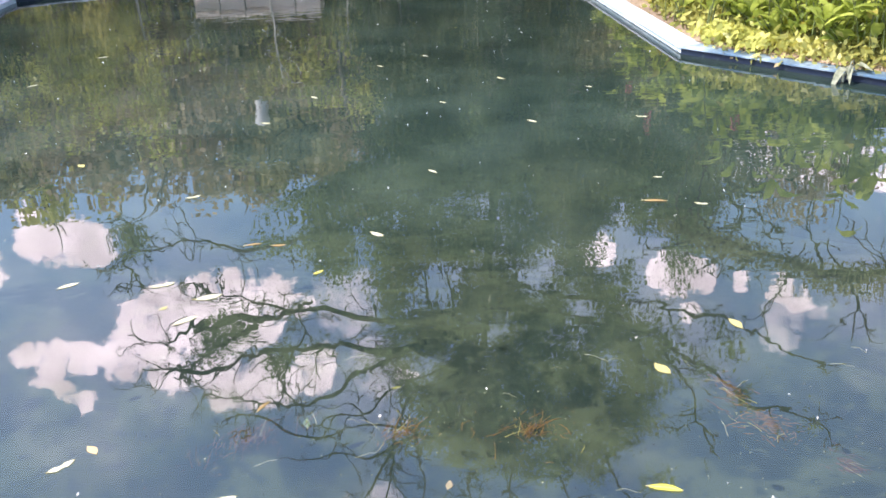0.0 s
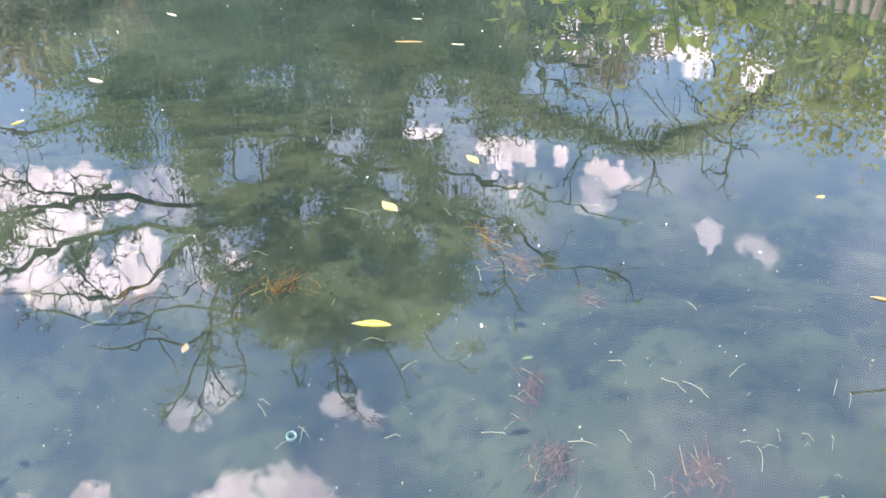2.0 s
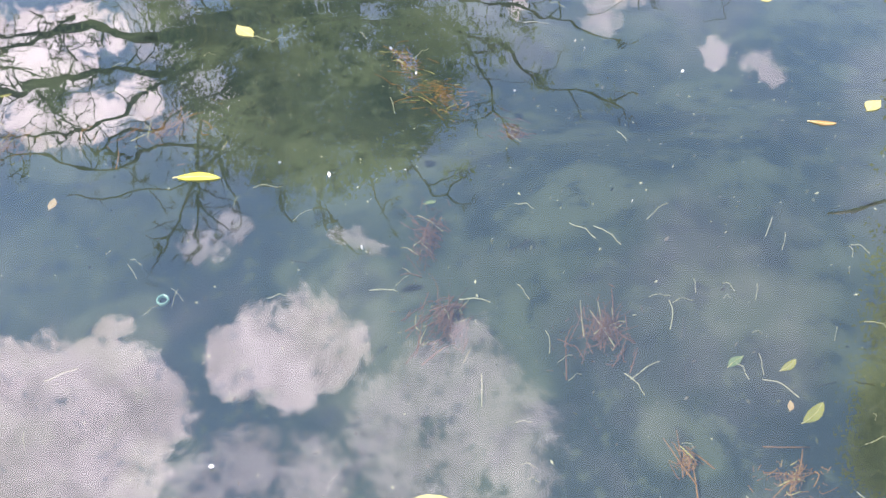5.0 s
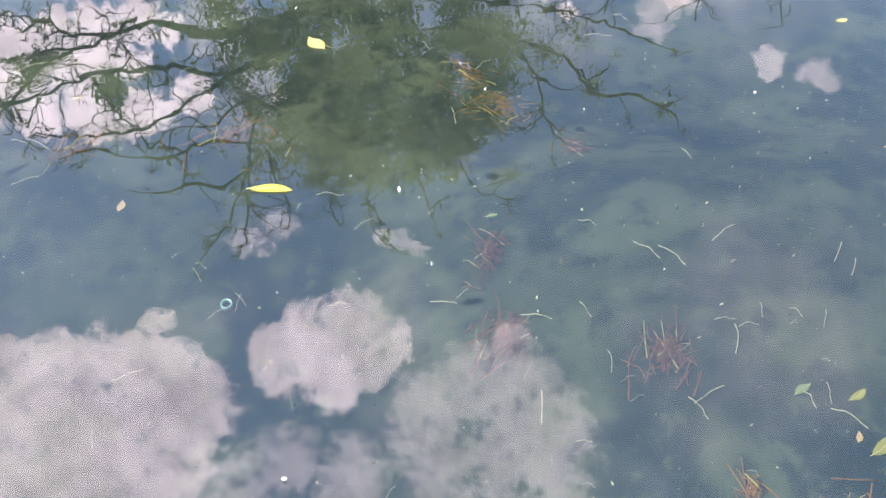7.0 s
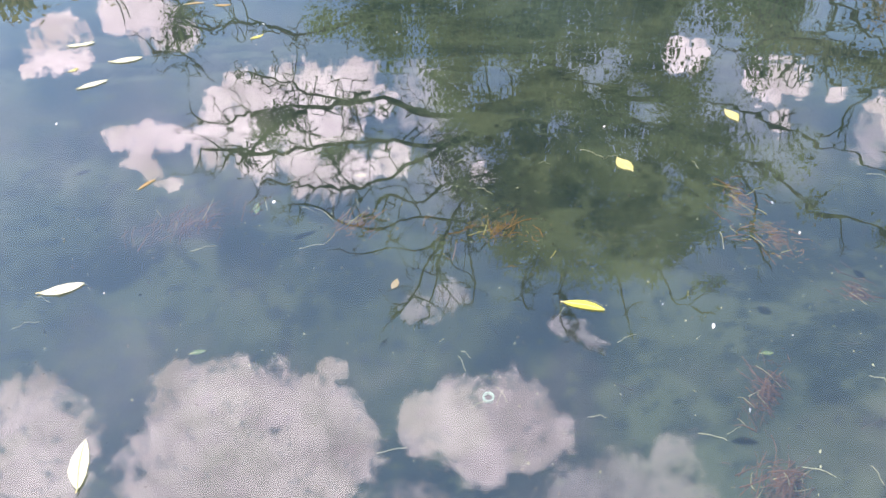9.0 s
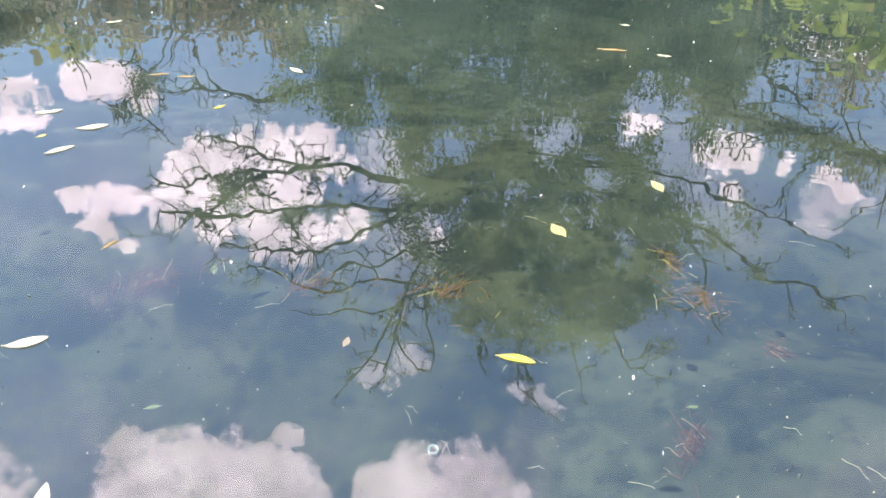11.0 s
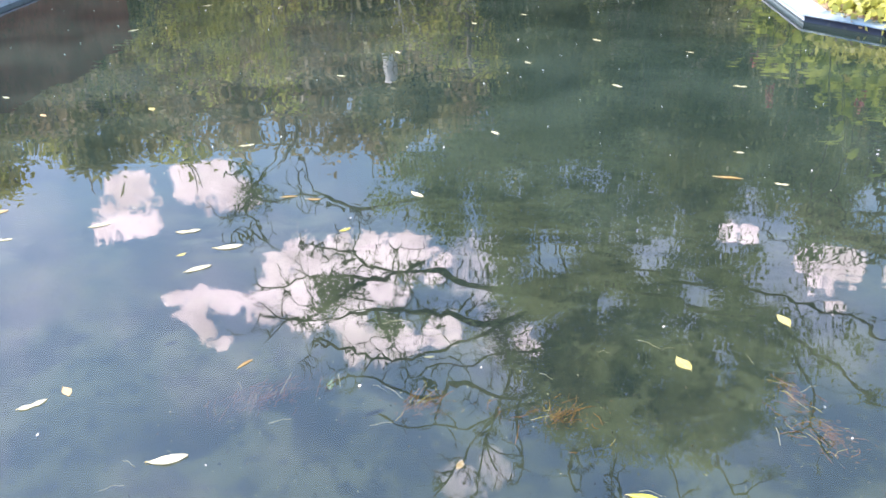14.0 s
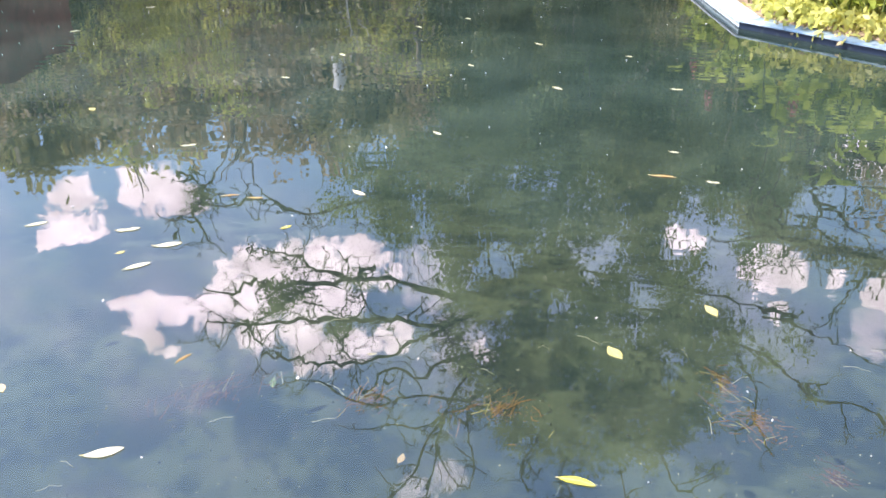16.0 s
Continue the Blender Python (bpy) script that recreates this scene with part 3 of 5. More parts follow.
def old_tree():
    """The large half-bare tree behind the far end of the pool."""
    rng = random.Random(11)
    tree = tagged(new("tree"), "big spreading tree with mossy bare limbs and a leafy crown", "tree")
    base = up_there(5.0, 6.0, 14.2)
    base.z = 0.3
    tree.location = (0, 0, 0)
    trunk = Tubes()
    stem = [base, up_there(4.4, 14, 14.2), up_there(1.6, 22, 14.1), up_there(0.8, 29, 13.9), up_there(0.4, 33, 13.7), up_there(-0.6, 35.5, 13.5)]
    trunk.add(curve_through(stem, 5, 0.02, rng), 0.13, 0.03, 10)
    part("trunk", trunk.mesh("trunk", M_BARK), None, tree)
    limbs = [
        ([(0.5, 28.4), (-3.0, 29.2), (-7.2, 29.6), (-9.8, 28.9), (-12.0, 28.3), (-14.4, 28.6), (-16.3, 28.6), (-18.2, 28.4), (-19.8, 28.6), (-20.9, 28.3), (-22.2, 28.6), (-23.2, 28.7), (-24.5, 28.1)], 0.1, 13.6, 1.0),
        ([(-16.6, 28.7), (-18.0, 29.1), (-18.7, 29.4), (-19.5, 29.8), (-20.1, 30.2), (-21.1, 30.8), (-21.7, 31.3), (-22.5, 31.4)], 0.07, 14.0, 1.0),
        ([(0.4, 30.4), (-4.2, 31.1), (-6.9, 31.8), (-9.7, 31.2), (-11.6, 30.8), (-13.3, 30.9), (-15.5, 30.8), (-16.8, 31.0), (-18.0, 31.0), (-19.8, 31.2), (-21.3, 31.3), (-22.5, 31.0), (-24.0, 30.6), (-24.7, 30.2)], 0.09, 13.0, 1.0),
        ([(0.4, 30.2), (-2.9, 30.7), (-5.1, 31.3), (-6.9, 32.1), (-8.4, 32.8), (-9.5, 33.1), (-10.9, 33.8), (-12.8, 34.2), (-15.0, 34.2), (-16.9, 33.8), (-18.6, 33.2), (-20.6, 32.5)], 0.08, 12.6, 0.7),
        ([(-12.2, 27.9), (-13.8, 28.3), (-15.6, 27.9), (-16.5, 27.6), (-17.3, 26.9), (-18.2, 26.5), (-19.8, 26.0), (-21.0, 25.6)], 0.05, 14.2, 1.0),
        ([(-15.9, 31.0), (-15.5, 31.9), (-15.3, 32.7), (-14.6, 33.6), (-14.0, 34.2)], 0.04, 13.9, 0.5),
        ([(-14.2, 30.9), (-14.6, 31.8), (-14.9, 32.9)], 0.03, 13.8, 0.4),
        ([(0.4, 33.2), (-2.4, 35.2), (-5.1, 36.7), (-8.4, 36.1), (-10.7, 36.1), (-13.0, 36.4), (-15.6, 35.4), (-18.1, 34.4), (-19.9, 34.6)], 0.05, 12.6, 0.8),
        ([(0.4, 34.4), (-2.8, 36.7), (-6.1, 37.4), (-8.5, 38.4), (-10.8, 38.0), (-14.1, 38.1), (-16.3, 37.4)], 0.042, 12.6, 0.8),
        ([(0.0, 33.0), (-3.3, 34.4), (-5.6, 35.2), (-7.0, 38.1), (-7.6, 39.9), (-8.4, 41.7), (-8.7, 42.8)], 0.042, 12.6, 0.9),
        ([(-7.0, 38.1), (-9.2, 40.3), (-10.5, 41.8), (-12.2, 42.6)], 0.035, 13.2, 0.9),
        ([(-7.4, 39.4), (-6.9, 41.0), (-5.8, 42.0)], 0.03, 13.2, 0.9),
        ([(0.6, 33.5), (2.6, 36.6), (3.4, 39.0), (2.6, 41.0), (3.0, 42.9), (4.9, 44.6)], 0.03, 12.8, 0.8),
        ([(2.6, 41.0), (3.9, 42.3), (4.2, 43.8)], 0.026, 12.8, 0.8),
        ([(-0.4, 21.0), (-8.0, 22.4), (-15.1, 24.2), (-17.5, 23.6), (-18.6, 23.2), (-20.1, 22.8), (-21.1, 22.9), (-22.4, 23.0), (-23.6, 22.7)], 0.055, 13.4, 0.9),
        ([(-23.2, 22.3), (-24.0, 22.0), (-23.6, 21.5), (-24.1, 20.8), (-24.9, 20.8)], 0.04, 14.6, 1.0),
        ([(-23.6, 22.4), (-24.3, 22.8), (-24.6, 23.4), (-24.1, 24.2), (-23.6, 25.1)], 0.035, 14.6, 1.0),
        ([(0.8, 27.0), (6.0, 28.2), (10.3, 28.5), (13.5, 28.6), (16.3, 29.1), (18.2, 29.1), (19.8, 29.7), (21.4, 29.9), (23.4, 30.5), (25.6, 30.9)], 0.055, 12.8, 0.7),
        ([(0.6, 29.0), (6.0, 29.8), (11.4, 30.5), (15.1, 31.1), (19.1, 32.9), (20.5, 34.0), (22.5, 33.9), (24.8, 34.0), (26.7, 34.5)], 0.048, 12.6, 0.7),
        ([(-1.0, 32.6), (-4.0, 33.6), (-7.0, 34.4), (-9.5, 35.0), (-11.6, 34.8), (-13.6, 35.6)], 0.035, 12.7, 0.9),
        ([(-4.6, 36.5), (-5.2, 38.4), (-4.4, 40.2), (-4.8, 42.0)], 0.03, 12.9, 0.9),
        ([(2.0, 36.4), (0.6, 38.6), (-0.6, 40.4), (-0.2, 42.2)], 0.03, 12.8, 0.8),
        ([(4.0, 35.0), (6.6, 38.0), (7.2, 40.4), (8.6, 42.4)], 0.03, 12.8, 0.8),
        ([(14.0, 31.0), (16.4, 33.6), (17.2, 35.8), (19.0, 37.4)], 0.03, 13.0, 0.8),
        ([(0.8, 33.0), (6.0, 36.0), (10.0, 38.2), (12.0, 40.5), (14.0, 41.0)], 0.035, 12.8, 0.6),
    ]
    tips, bare, inner = [], [], []
    for rows, r, away, twigs in limbs:
        tb = Tubes()
        pts = curve_through(limb_points(rows, away), 3, 0.045, rng)
        tb.add(pts, r * 0.68, 0.014, 7)
        inner += [p for q, p in enumerate(pts) if q < len(pts) * (0.6 if rows[-1][0] > 6 else 0.4) and rows[-1][1] < 40 and rng.random() < 0.35]
        right = rows[-1][0] > 6
        for k in list(range(2, len(pts))) + ([] if right else list(range(3, len(pts), 3))):
            u = k / len(pts)
            if rng.random() < 0.65 * twigs:
                way = Vector((rng.gauss(-0.25 if not right else 0.25, 0.6), rng.gauss(0, 0.5), rng.gauss(0.1, 0.75)))
                grow(tb, pts[k], way, rng.uniform(0.25, 0.85) * (1.2 - 0.45 * u), max(0.014, r * 0.26 * (1.1 - u)), 2, rng, tips if right else bare, 0.5, 0.03, (2, 3), 4)
        part("limb", tb.mesh("limb", M_BARK), None, tree)
    crown = []
    heights = (8.0, 19.0, 21.5, 24.0, 26.0, 28.5, 31.0, 34.0, 37.0, 40.0)
    edge_a = (-6.0, -7.5, -15.5, -15.0, -11.5, -8.0, -7.0, -6.5, -5.5, -2.0)
    edge_b = (16.0, 17.0, 17.5, 17.0, 16.0, 15.6, 15.6, 15.4, 14.0, 9.0)
    while len(crown) < 3000:
        az, el = rng.uniform(-18, 18.5), rng.uniform(8, 40)
        a, b = float(np.interp(el, heights, edge_a)), float(np.interp(el, heights, edge_b))
        fringe = min(az - a, b - az, (40.3 - el) * 1.2)
        if fringe < 0 or rng.random() > 0.12 + fringe / 3.0 or any((az - q) ** 2 + (0.7 * (el - e)) ** 2 < r * r for q, e, r in SKY_HOLES):
            continue
        if 22 < el < 33.5 and noise.noise(Vector((az * 0.42, el * 0.3, 5.0))) < -0.2 + 0.25 * max(0, 1 - fringe / 4):
            continue
        crown.append(up_there(az, el, 13.1 + rng.gauss(0, 0.45)))
    mossy = [up_there(a + rng.gauss(0, 0.35), e + rng.gauss(0, 0.22), 14.2) for a, e in ((-19.6, 28.9), (-19.0, 29.3), (-18.2, 28.8), (-20.3, 30.3), (-15.2, 31.6), (-14.6, 31.4)) for _ in range(4)]
    leafy = inner + mossy + [t for t in tips if rng.random() < 0.02]
    part("crown", leaf_mass("crown", crown + leafy, 0.125, 112, 0.056, M_F_CROWN, 5), None, tree, "dark olive-green leaves with gaps")
    return tree


def tree_of(seed, base, height, wide, crown_from, material, leaf, count, per, bark_material, label, squash=1.0, spread=0.3):
    """A broad-leaved tree: trunk, limbs and a crown of leaf clumps with an uneven outline."""
    rng = random.Random(seed)
    tree = tagged(new("tree"), label, "tree", "trees behind the pool")
    x, y = base
    z0 = ground_height(x, y) - 0.05
    tree.location = (x, y, z0)
    tb = Tubes()
    lean = Vector((rng.uniform(-0.5, 0.5), rng.uniform(-0.5, 0.5), height * 0.8))
    stem = curve_through([(0, 0, 0), lean * 0.35 + Vector((rng.uniform(-0.15, 0.15), 0, 0)), lean * 0.7, lean], 4, 0.03, rng)
    tb.add(stem, height * 0.022 + 0.03, 0.03, 8)
    part("trunk", tb.mesh("trunk", bark_material), None, tree)
    tb, tips = Tubes(), []
    for k in range(9):
        p = stem[rng.randint(len(stem) // 3, len(stem) - 2)]
        a = rng.uniform(0, 2 * math.pi)
        grow(tb, p, (math.cos(a), math.sin(a), rng.uniform(0.3, 1.0)), wide * rng.uniform(0.5, 0.9), height * 0.008, 1, rng, tips, 0.2, 0.05, (2, 4), 5)
    tagged(part("limb", tb.mesh("limb", bark_material), None, tree), kind="stuff")
    centres, shift = [], rng.uniform(0, 50)
    mid, half = (crown_from + height) / 2, (height - crown_from) / 2
    while len(centres) < count:
        d = Vector((rng.gauss(0, 1), rng.gauss(0, 1), rng.gauss(0, 1))).normalized() * rng.uniform(0.55, 1.0)
        if noise.noise(d * 2.2 + Vector((shift, 0, 0))) < -0.04:
            continue
        bulge = 1 + 0.22 * noise.noise(d * 1.6 + Vector((0, shift, 0)))
        centres.append((d.x * wide * bulge, d.y * wide * bulge * squash, mid + d.z * half * bulge))
    part("crown", leaf_mass("crown", centres, spread, per, leaf, material, seed), None, tree)
    return tree


old_tree()
BACK_ROW = [
    (-44, 21, 18.0, M_F_OLIVE, "olive-green broadleaf tree against the sky"), (-38, 24, 19.3, M_F_GOLD, "yellow-green tree lit by the sun"), (-32.5, 21, 18.4, M_F_OLIVE, "olive-green broadleaf tree against the sky"),
    (-27.5, 23, 19.4, M_F_GOLD, "yellow-green tree lit by the sun"), (-22, 20, 19.6, M_F_RUST, "russet-brown leafed tree among green ones"), (-17, 23, 20.6, M_F_RUST, "russet-brown leafed tree among green ones"),
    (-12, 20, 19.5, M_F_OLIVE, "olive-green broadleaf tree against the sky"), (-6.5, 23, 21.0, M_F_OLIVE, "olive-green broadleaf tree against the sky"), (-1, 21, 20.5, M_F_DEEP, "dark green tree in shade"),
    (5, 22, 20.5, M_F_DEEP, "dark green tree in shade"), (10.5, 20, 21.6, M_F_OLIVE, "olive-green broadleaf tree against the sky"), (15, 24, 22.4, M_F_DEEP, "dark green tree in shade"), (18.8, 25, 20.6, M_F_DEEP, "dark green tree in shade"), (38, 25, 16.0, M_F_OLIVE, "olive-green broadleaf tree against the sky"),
]
for k, (az, away, el, material, label) in enumerate(BACK_ROW):
    top = up_there(az, el, away)
    tree_of(100 + k, (top.x, top.y), top.z, 2.1 + 0.25 * (k % 3), 0.6 + 1.1 * (k % 2), material, 0.19, 70, 130, M_BARK2 if k % 3 else M_BARK, label, 1.0, 0.25)
REAR = [(-48, 17.0), (-42, 16.5), (-36, 17.2), (-30, 16.8), (-25, 17.0), (-20, 17.6), (-15, 18.2), (-10, 18.4), (-5, 18.6), (0, 18.6), (5, 18.4), (10, 18.0), (15, 17.4), (20, 13.0), (26, 12.5), (32, 13.0), (44, 16.0)]
for k, (az, el) in enumerate(REAR):
    top = up_there(az, el, 31.0)
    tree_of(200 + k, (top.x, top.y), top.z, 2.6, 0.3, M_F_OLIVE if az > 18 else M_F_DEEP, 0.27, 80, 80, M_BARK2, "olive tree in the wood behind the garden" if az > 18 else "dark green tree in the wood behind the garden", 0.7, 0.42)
# young trees and tall shrubs with pale stems, between the pool and the wood
YOUNG = [M_F_GOLD, M_F_RUST, M_F_OLIVE, M_F_RUST, M_F_OLIVE, M_F_GOLD, M_F_RUST]
rng = random.Random(21)
for k in range(38):
    az = -46 + k * 1.75 + rng.uniform(-0.8, 0.8)
    # middle trees: shade is put into the leaf colour
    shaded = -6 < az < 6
    away = rng.uniform(13.0, 17.5)
    el = rng.uniform(11.0, 17.5) if not shaded else rng.uniform(10.0, 14.0)
    if 16 < az < 31:
        el = rng.uniform(8.0, 11.5)
    top = up_there(az, el, away)
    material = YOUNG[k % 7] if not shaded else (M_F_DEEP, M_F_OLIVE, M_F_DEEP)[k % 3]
    tree_of(400 + k, (top.x, top.y), max(1.2, top.z), rng.uniform(0.5, 0.95), 0.35 + 0.5 * (k % 2), material, 0.12, 26, 56, M_BARK2, "slender young tree with a thin pale stem", 1.0, 0.16)
top = up_there(22.6, 21.2, 26.0)
tree_of(260, (top.x, top.y), top.z, 1.9, 5.6, M_F_RUST, 0.16, 90, 46, M_BARK2, "tree with a russet-brown crown against the sky", 0.7)

# slender pale-barked saplings in front of the wood
rng = random.Random(27)
for k in range(12):
    az = -30 + k * 4.4 + rng.uniform(-1.0, 1.0)
    foot = up_there(az, 0, rng.uniform(11.6, 12.8))
    foot.z = ground_height(foot.x, foot.y) - 0.03
    sapling = tagged(new("sapling"), "slender pale-barked sapling with few yellowed leaves", "sapling", "saplings before the wood")
    sapling.location = foot
    h, sway = rng.uniform(0.7, 1.5), rng.uniform(-0.2, 0.2)
    pts = curve_through([(0, 0, 0), (sway * 0.3, 0, h * 0.4), (sway * 0.5, 0.05, h * 0.75), (sway, 0, h)], 4, 0.012, rng)
    tb, tips = Tubes(), []
    tb.add(pts, 0.02, 0.007, 6)
    part("stem", tb.mesh("stem", M_BARK_PALE), None, sapling)
    tb = Tubes()
    for p in pts[5:]:
        grow(tb, p, (rng.gauss(0, 0.8), rng.gauss(0, 0.5), 0.7), rng.uniform(0.15, 0.4), 0.006, 0, rng, tips, 0.2, 0.05, (1, 2), 4)
    part("twigs", tb.mesh("twigs", M_BARK_PALE), None, sapling)
    part("leaves", leaf_mass("leaves", tips, 0.07, 5, 0.06, M_F_GOLD, 930 + k), None, sapling)

# the narrow bright tree close to the right bank
def cone_tree():
    rng = random.Random(77)
    foot = up_there(56.0, 0, 6.6)
    tree = tagged(new("tree"), "dense conical yellow-green tree beside the pool", "tree")
    z0 = ground_height(foot.x, foot.y) - 0.05
    tree.location = (foot.x, foot.y, z0)
    tb = Tubes()
    tb.add(curve_through([(0, 0, 0), (0.05, 0, 2.0), (0, 0.05, 4.2), (0, 0, 6.3)], 4, 0.02, rng), 0.13, 0.02, 8)
    part("trunk", tb.mesh("trunk", M_BARK2), None, tree)
    tb, tips = Tubes(), []
    centres = []
    for _ in range(640):
        h = rng.uniform(0, 1) ** 1.2
        z = 1.75 + h * 4.9
        r = 1.2 * (1 - h) ** 0.9 + 0.1
        a = rng.uniform(0, 2 * math.pi)
        q = r * rng.uniform(0.55, 1.0) * (1 + 0.2 * noise.noise((math.cos(a) * 2, math.sin(a) * 2, z)))
        centres.append((math.cos(a) * q, math.sin(a) * q, z))
    for k in range(16):
        a, z = rng.uniform(0, 2 * math.pi), rng.uniform(1.2, 4.5)
        grow(tb, (0, 0, z), (math.cos(a), math.sin(a), 0.25), 1.8 * (1 - z / 6.5), 0.03, 1, rng, tips, 0.15, 0.0, (2, 4), 5)
    part("limb", tb.mesh("limb", M_BARK2), None, tree)
    part("crown", leaf_mass("crown", centres, 0.12, 190, 0.036, M_F_FRESH, 78, 0.4), None, tree)


cone_tree()


# an ivy-clad limb of a tree leaning in from the right
def ivy_tree():
    rng = random.Random(31)
    tree = tagged(new("tree"), "leaning tree limb wrapped in olive ivy leaves", "tree")
    rows = [(38.5, 8.0), (37.0, 14.0), (34.5, 19.0), (31.5, 22.6), (28.3, 24.8), (24.3, 25.3), (20.3, 24.6), (16.8, 24.0), (14.0, 23.2)]
    pts = curve_through([up_there(a, e, 12.0) for a, e in rows], 5, 0.03, rng)
    pts[0].z = 0.2
    tb, tips = Tubes(), []
    tb.add(pts, 0.11, 0.035, 8)
    part("trunk", tb.mesh("trunk", M_BARK), None, tree)
    tb = Tubes()
    for k in range(12, len(pts)):
        if rng.random() < 0.8:
            grow(tb, pts[k], (rng.gauss(0, 0.5), rng.gauss(0, 0.4), rng.gauss(-0.1, 0.7)), rng.uniform(0.5, 1.2), 0.022, 2, rng, tips, 0.3, 0.0, (2, 3), 4)
    part("limb", tb.mesh("limb", M_BARK), None, tree)
    part("crown", leaf_mass("crown", [p for p in pts[13:]] + [p + Vector((0.15, 0, 0.1)) for p in pts[13:]], (0.15, 0.15, 0.09), 170, 0.05, M_F_OLIVE, 33), None, tree, "olive ivy leaves along the limb")


ivy_tree()


def bare_tree():
    """A small leafless tree standing against the sky."""
    rng = random.Random(61)
    tree = tagged(new("tree"), "small bare dark-limbed tree against the sky", "tree")
    foot = up_there(16.0, 0, 15.0)
    foot.z = 0.2
    stem = curve_through([foot, up_there(16.2, 12.0, 15.0), up_there(16.8, 17.0, 15.0), up_there(17.6, 20.0, 15.0)], 5, 0.03, rng)
    tb = Tubes()
    tb.add(stem, 0.1, 0.05, 8)
    part("trunk", tb.mesh("trunk", M_BARK), None, tree)
    for rows in ([(17.6, 20.0), (18.6, 20.6), (19.6, 20.5), (20.8, 20.9), (22.4, 20.6)], [(17.6, 20.0), (17.9, 21.2), (18.7, 22.2), (18.6, 23.0), (17.8, 23.9)], [(18.4, 21.8), (19.6, 22.2), (20.6, 23.0), (21.8, 23.2)], [(17.2, 18.6), (18.6, 18.4), (20.2, 18.9), (21.6, 18.6)], [(17.7, 20.6), (16.8, 21.6), (16.4, 22.8)]):
        tb, tips = Tubes(), []
        pts = curve_through([up_there(a, e, 15.0) for a, e in rows], 3, 0.04, rng)
        tb.add(pts, 0.045, 0.012, 6)
        for p in pts[2:]:
            if rng.random() < 0.6:
                grow(tb, p, (rng.gauss(0, 0.7), rng.gauss(0, 0.4), rng.gauss(0.2, 0.6)), rng.uniform(0.3, 0.9), 0.014, 1, rng, tips, 0.5, 0.03, (2, 3), 4)
        part("limb", tb.mesh("limb", M_BARK), None, tree)


bare_tree()


# ---- shrubs and things on the far bank ----
def shrub(seed, base, height, wide, material, label, per=105):
    rng = random.Random(seed)
    ob = tagged(new("shrub"), label, "shrub", "shrubs on the far bank")
    ob.location = (base[0], base[1], ground_height(*base) - 0.02)
    tb, tips = Tubes(), []
    for _ in range(8):
        a = rng.uniform(0, 2 * math.pi)
        grow(tb, (0.1 * math.cos(a), 0.1 * math.sin(a), 0), (math.cos(a) * 0.5, math.sin(a) * 0.5, 1), height * 0.8, 0.016, 1, rng, tips, 0.15, 0.05, (2, 3), 4)
    part("stems", tb.mesh("stems", M_BARK2), None, ob)
    centres = []
    for _ in range(60):
        d = Vector((rng.gauss(0, 1), rng.gauss(0, 1), abs(rng.gauss(0, 1)))).normalized() * rng.uniform(0.5, 1)
        if noise.noise(d * 2 + Vector((seed, 0, 0))) > -0.2:
            centres.append((d.x * wide, d.y * wide, 0.12 + d.z * height))
    part("leaves", leaf_mass("leaves", centres + [tuple(t) for t in tips], 0.095, per, 0.05, material, seed), None, ob)


SHRUBS = [
    (-6.6, 8.2, 1.1, 0.7, M_F_OLIVE), (-5.8, 9.9, 1.4, 0.8, M_F_DEEP), (-4.4, 11.0, 1.7, 0.8, M_F_GOLD), (-5.4, 11.9, 2.0, 0.9, M_F_OLIVE), (-0.9, 12.4, 1.5, 0.9, M_F_DEEP), (0.9, 11.7, 1.8, 0.9, M_F_DEEP),
    (2.4, 10.4, 1.5, 0.8, M_F_OLIVE), (2.9, 11.9, 2.2, 0.9, M_F_DEEP), (3.6, 9.4, 1.3, 0.8, M_F_GOLD), (4.4, 12.2, 2.2, 1.0, M_F_GOLD), (5.9, 10.8, 1.8, 0.9, M_F_GOLD), (-7.6, 12.6, 2.2, 1.0, M_F_OLIVE), (1.0, 13.2, 2.3, 1.0, M_F_DEEP),
]
SHRUBS += [(3.5, 7.3, 0.8, 0.6, M_F_OLIVE), (4.0, 6.7, 1.0, 0.6, M_F_GOLD), (4.6, 6.4, 1.6, 0.75, M_F_GOLD), (5.1, 5.8, 1.6, 0.75, M_F_GOLD), (5.5, 5.1, 1.6, 0.75, M_F_GOLD), (4.4, 7.6, 1.0, 0.7, M_F_RUST), (5.8, 4.2, 1.7, 0.8, M_F_FRESH)]
for k, (x, y, h, w, material) in enumerate(SHRUBS):
    shrub(300 + k, (x, y), h, w, material, "leafy green shrub standing on the bank")

# pale sunlit low wall at the far end
bm = bmesh.new()
for k in range(5):
    x0 = -3.4 + k * 0.34
    box(bm, x0, x0 + 0.33, 12.0, 12.35, 0.0, 0.62 + 0.02 * (k % 2))
    box(bm, x0 - 0.004, x0 + 0.334, 11.96, 12.39, 0.622 + 0.02 * (k % 2), 0.7 + 0.02 * (k % 2))
bmesh.ops.bevel(bm, geom=bm.edges[:], offset=0.012, segments=1, affect="EDGES")
me = bpy.data.meshes.new("low_wall")
bm.to_mesh(me)
me.materials.append(M_PATH)
tagged(new("low_wall", me), "pale sunlit low stone garden wall", "wall", kind="structure")
bm.free()

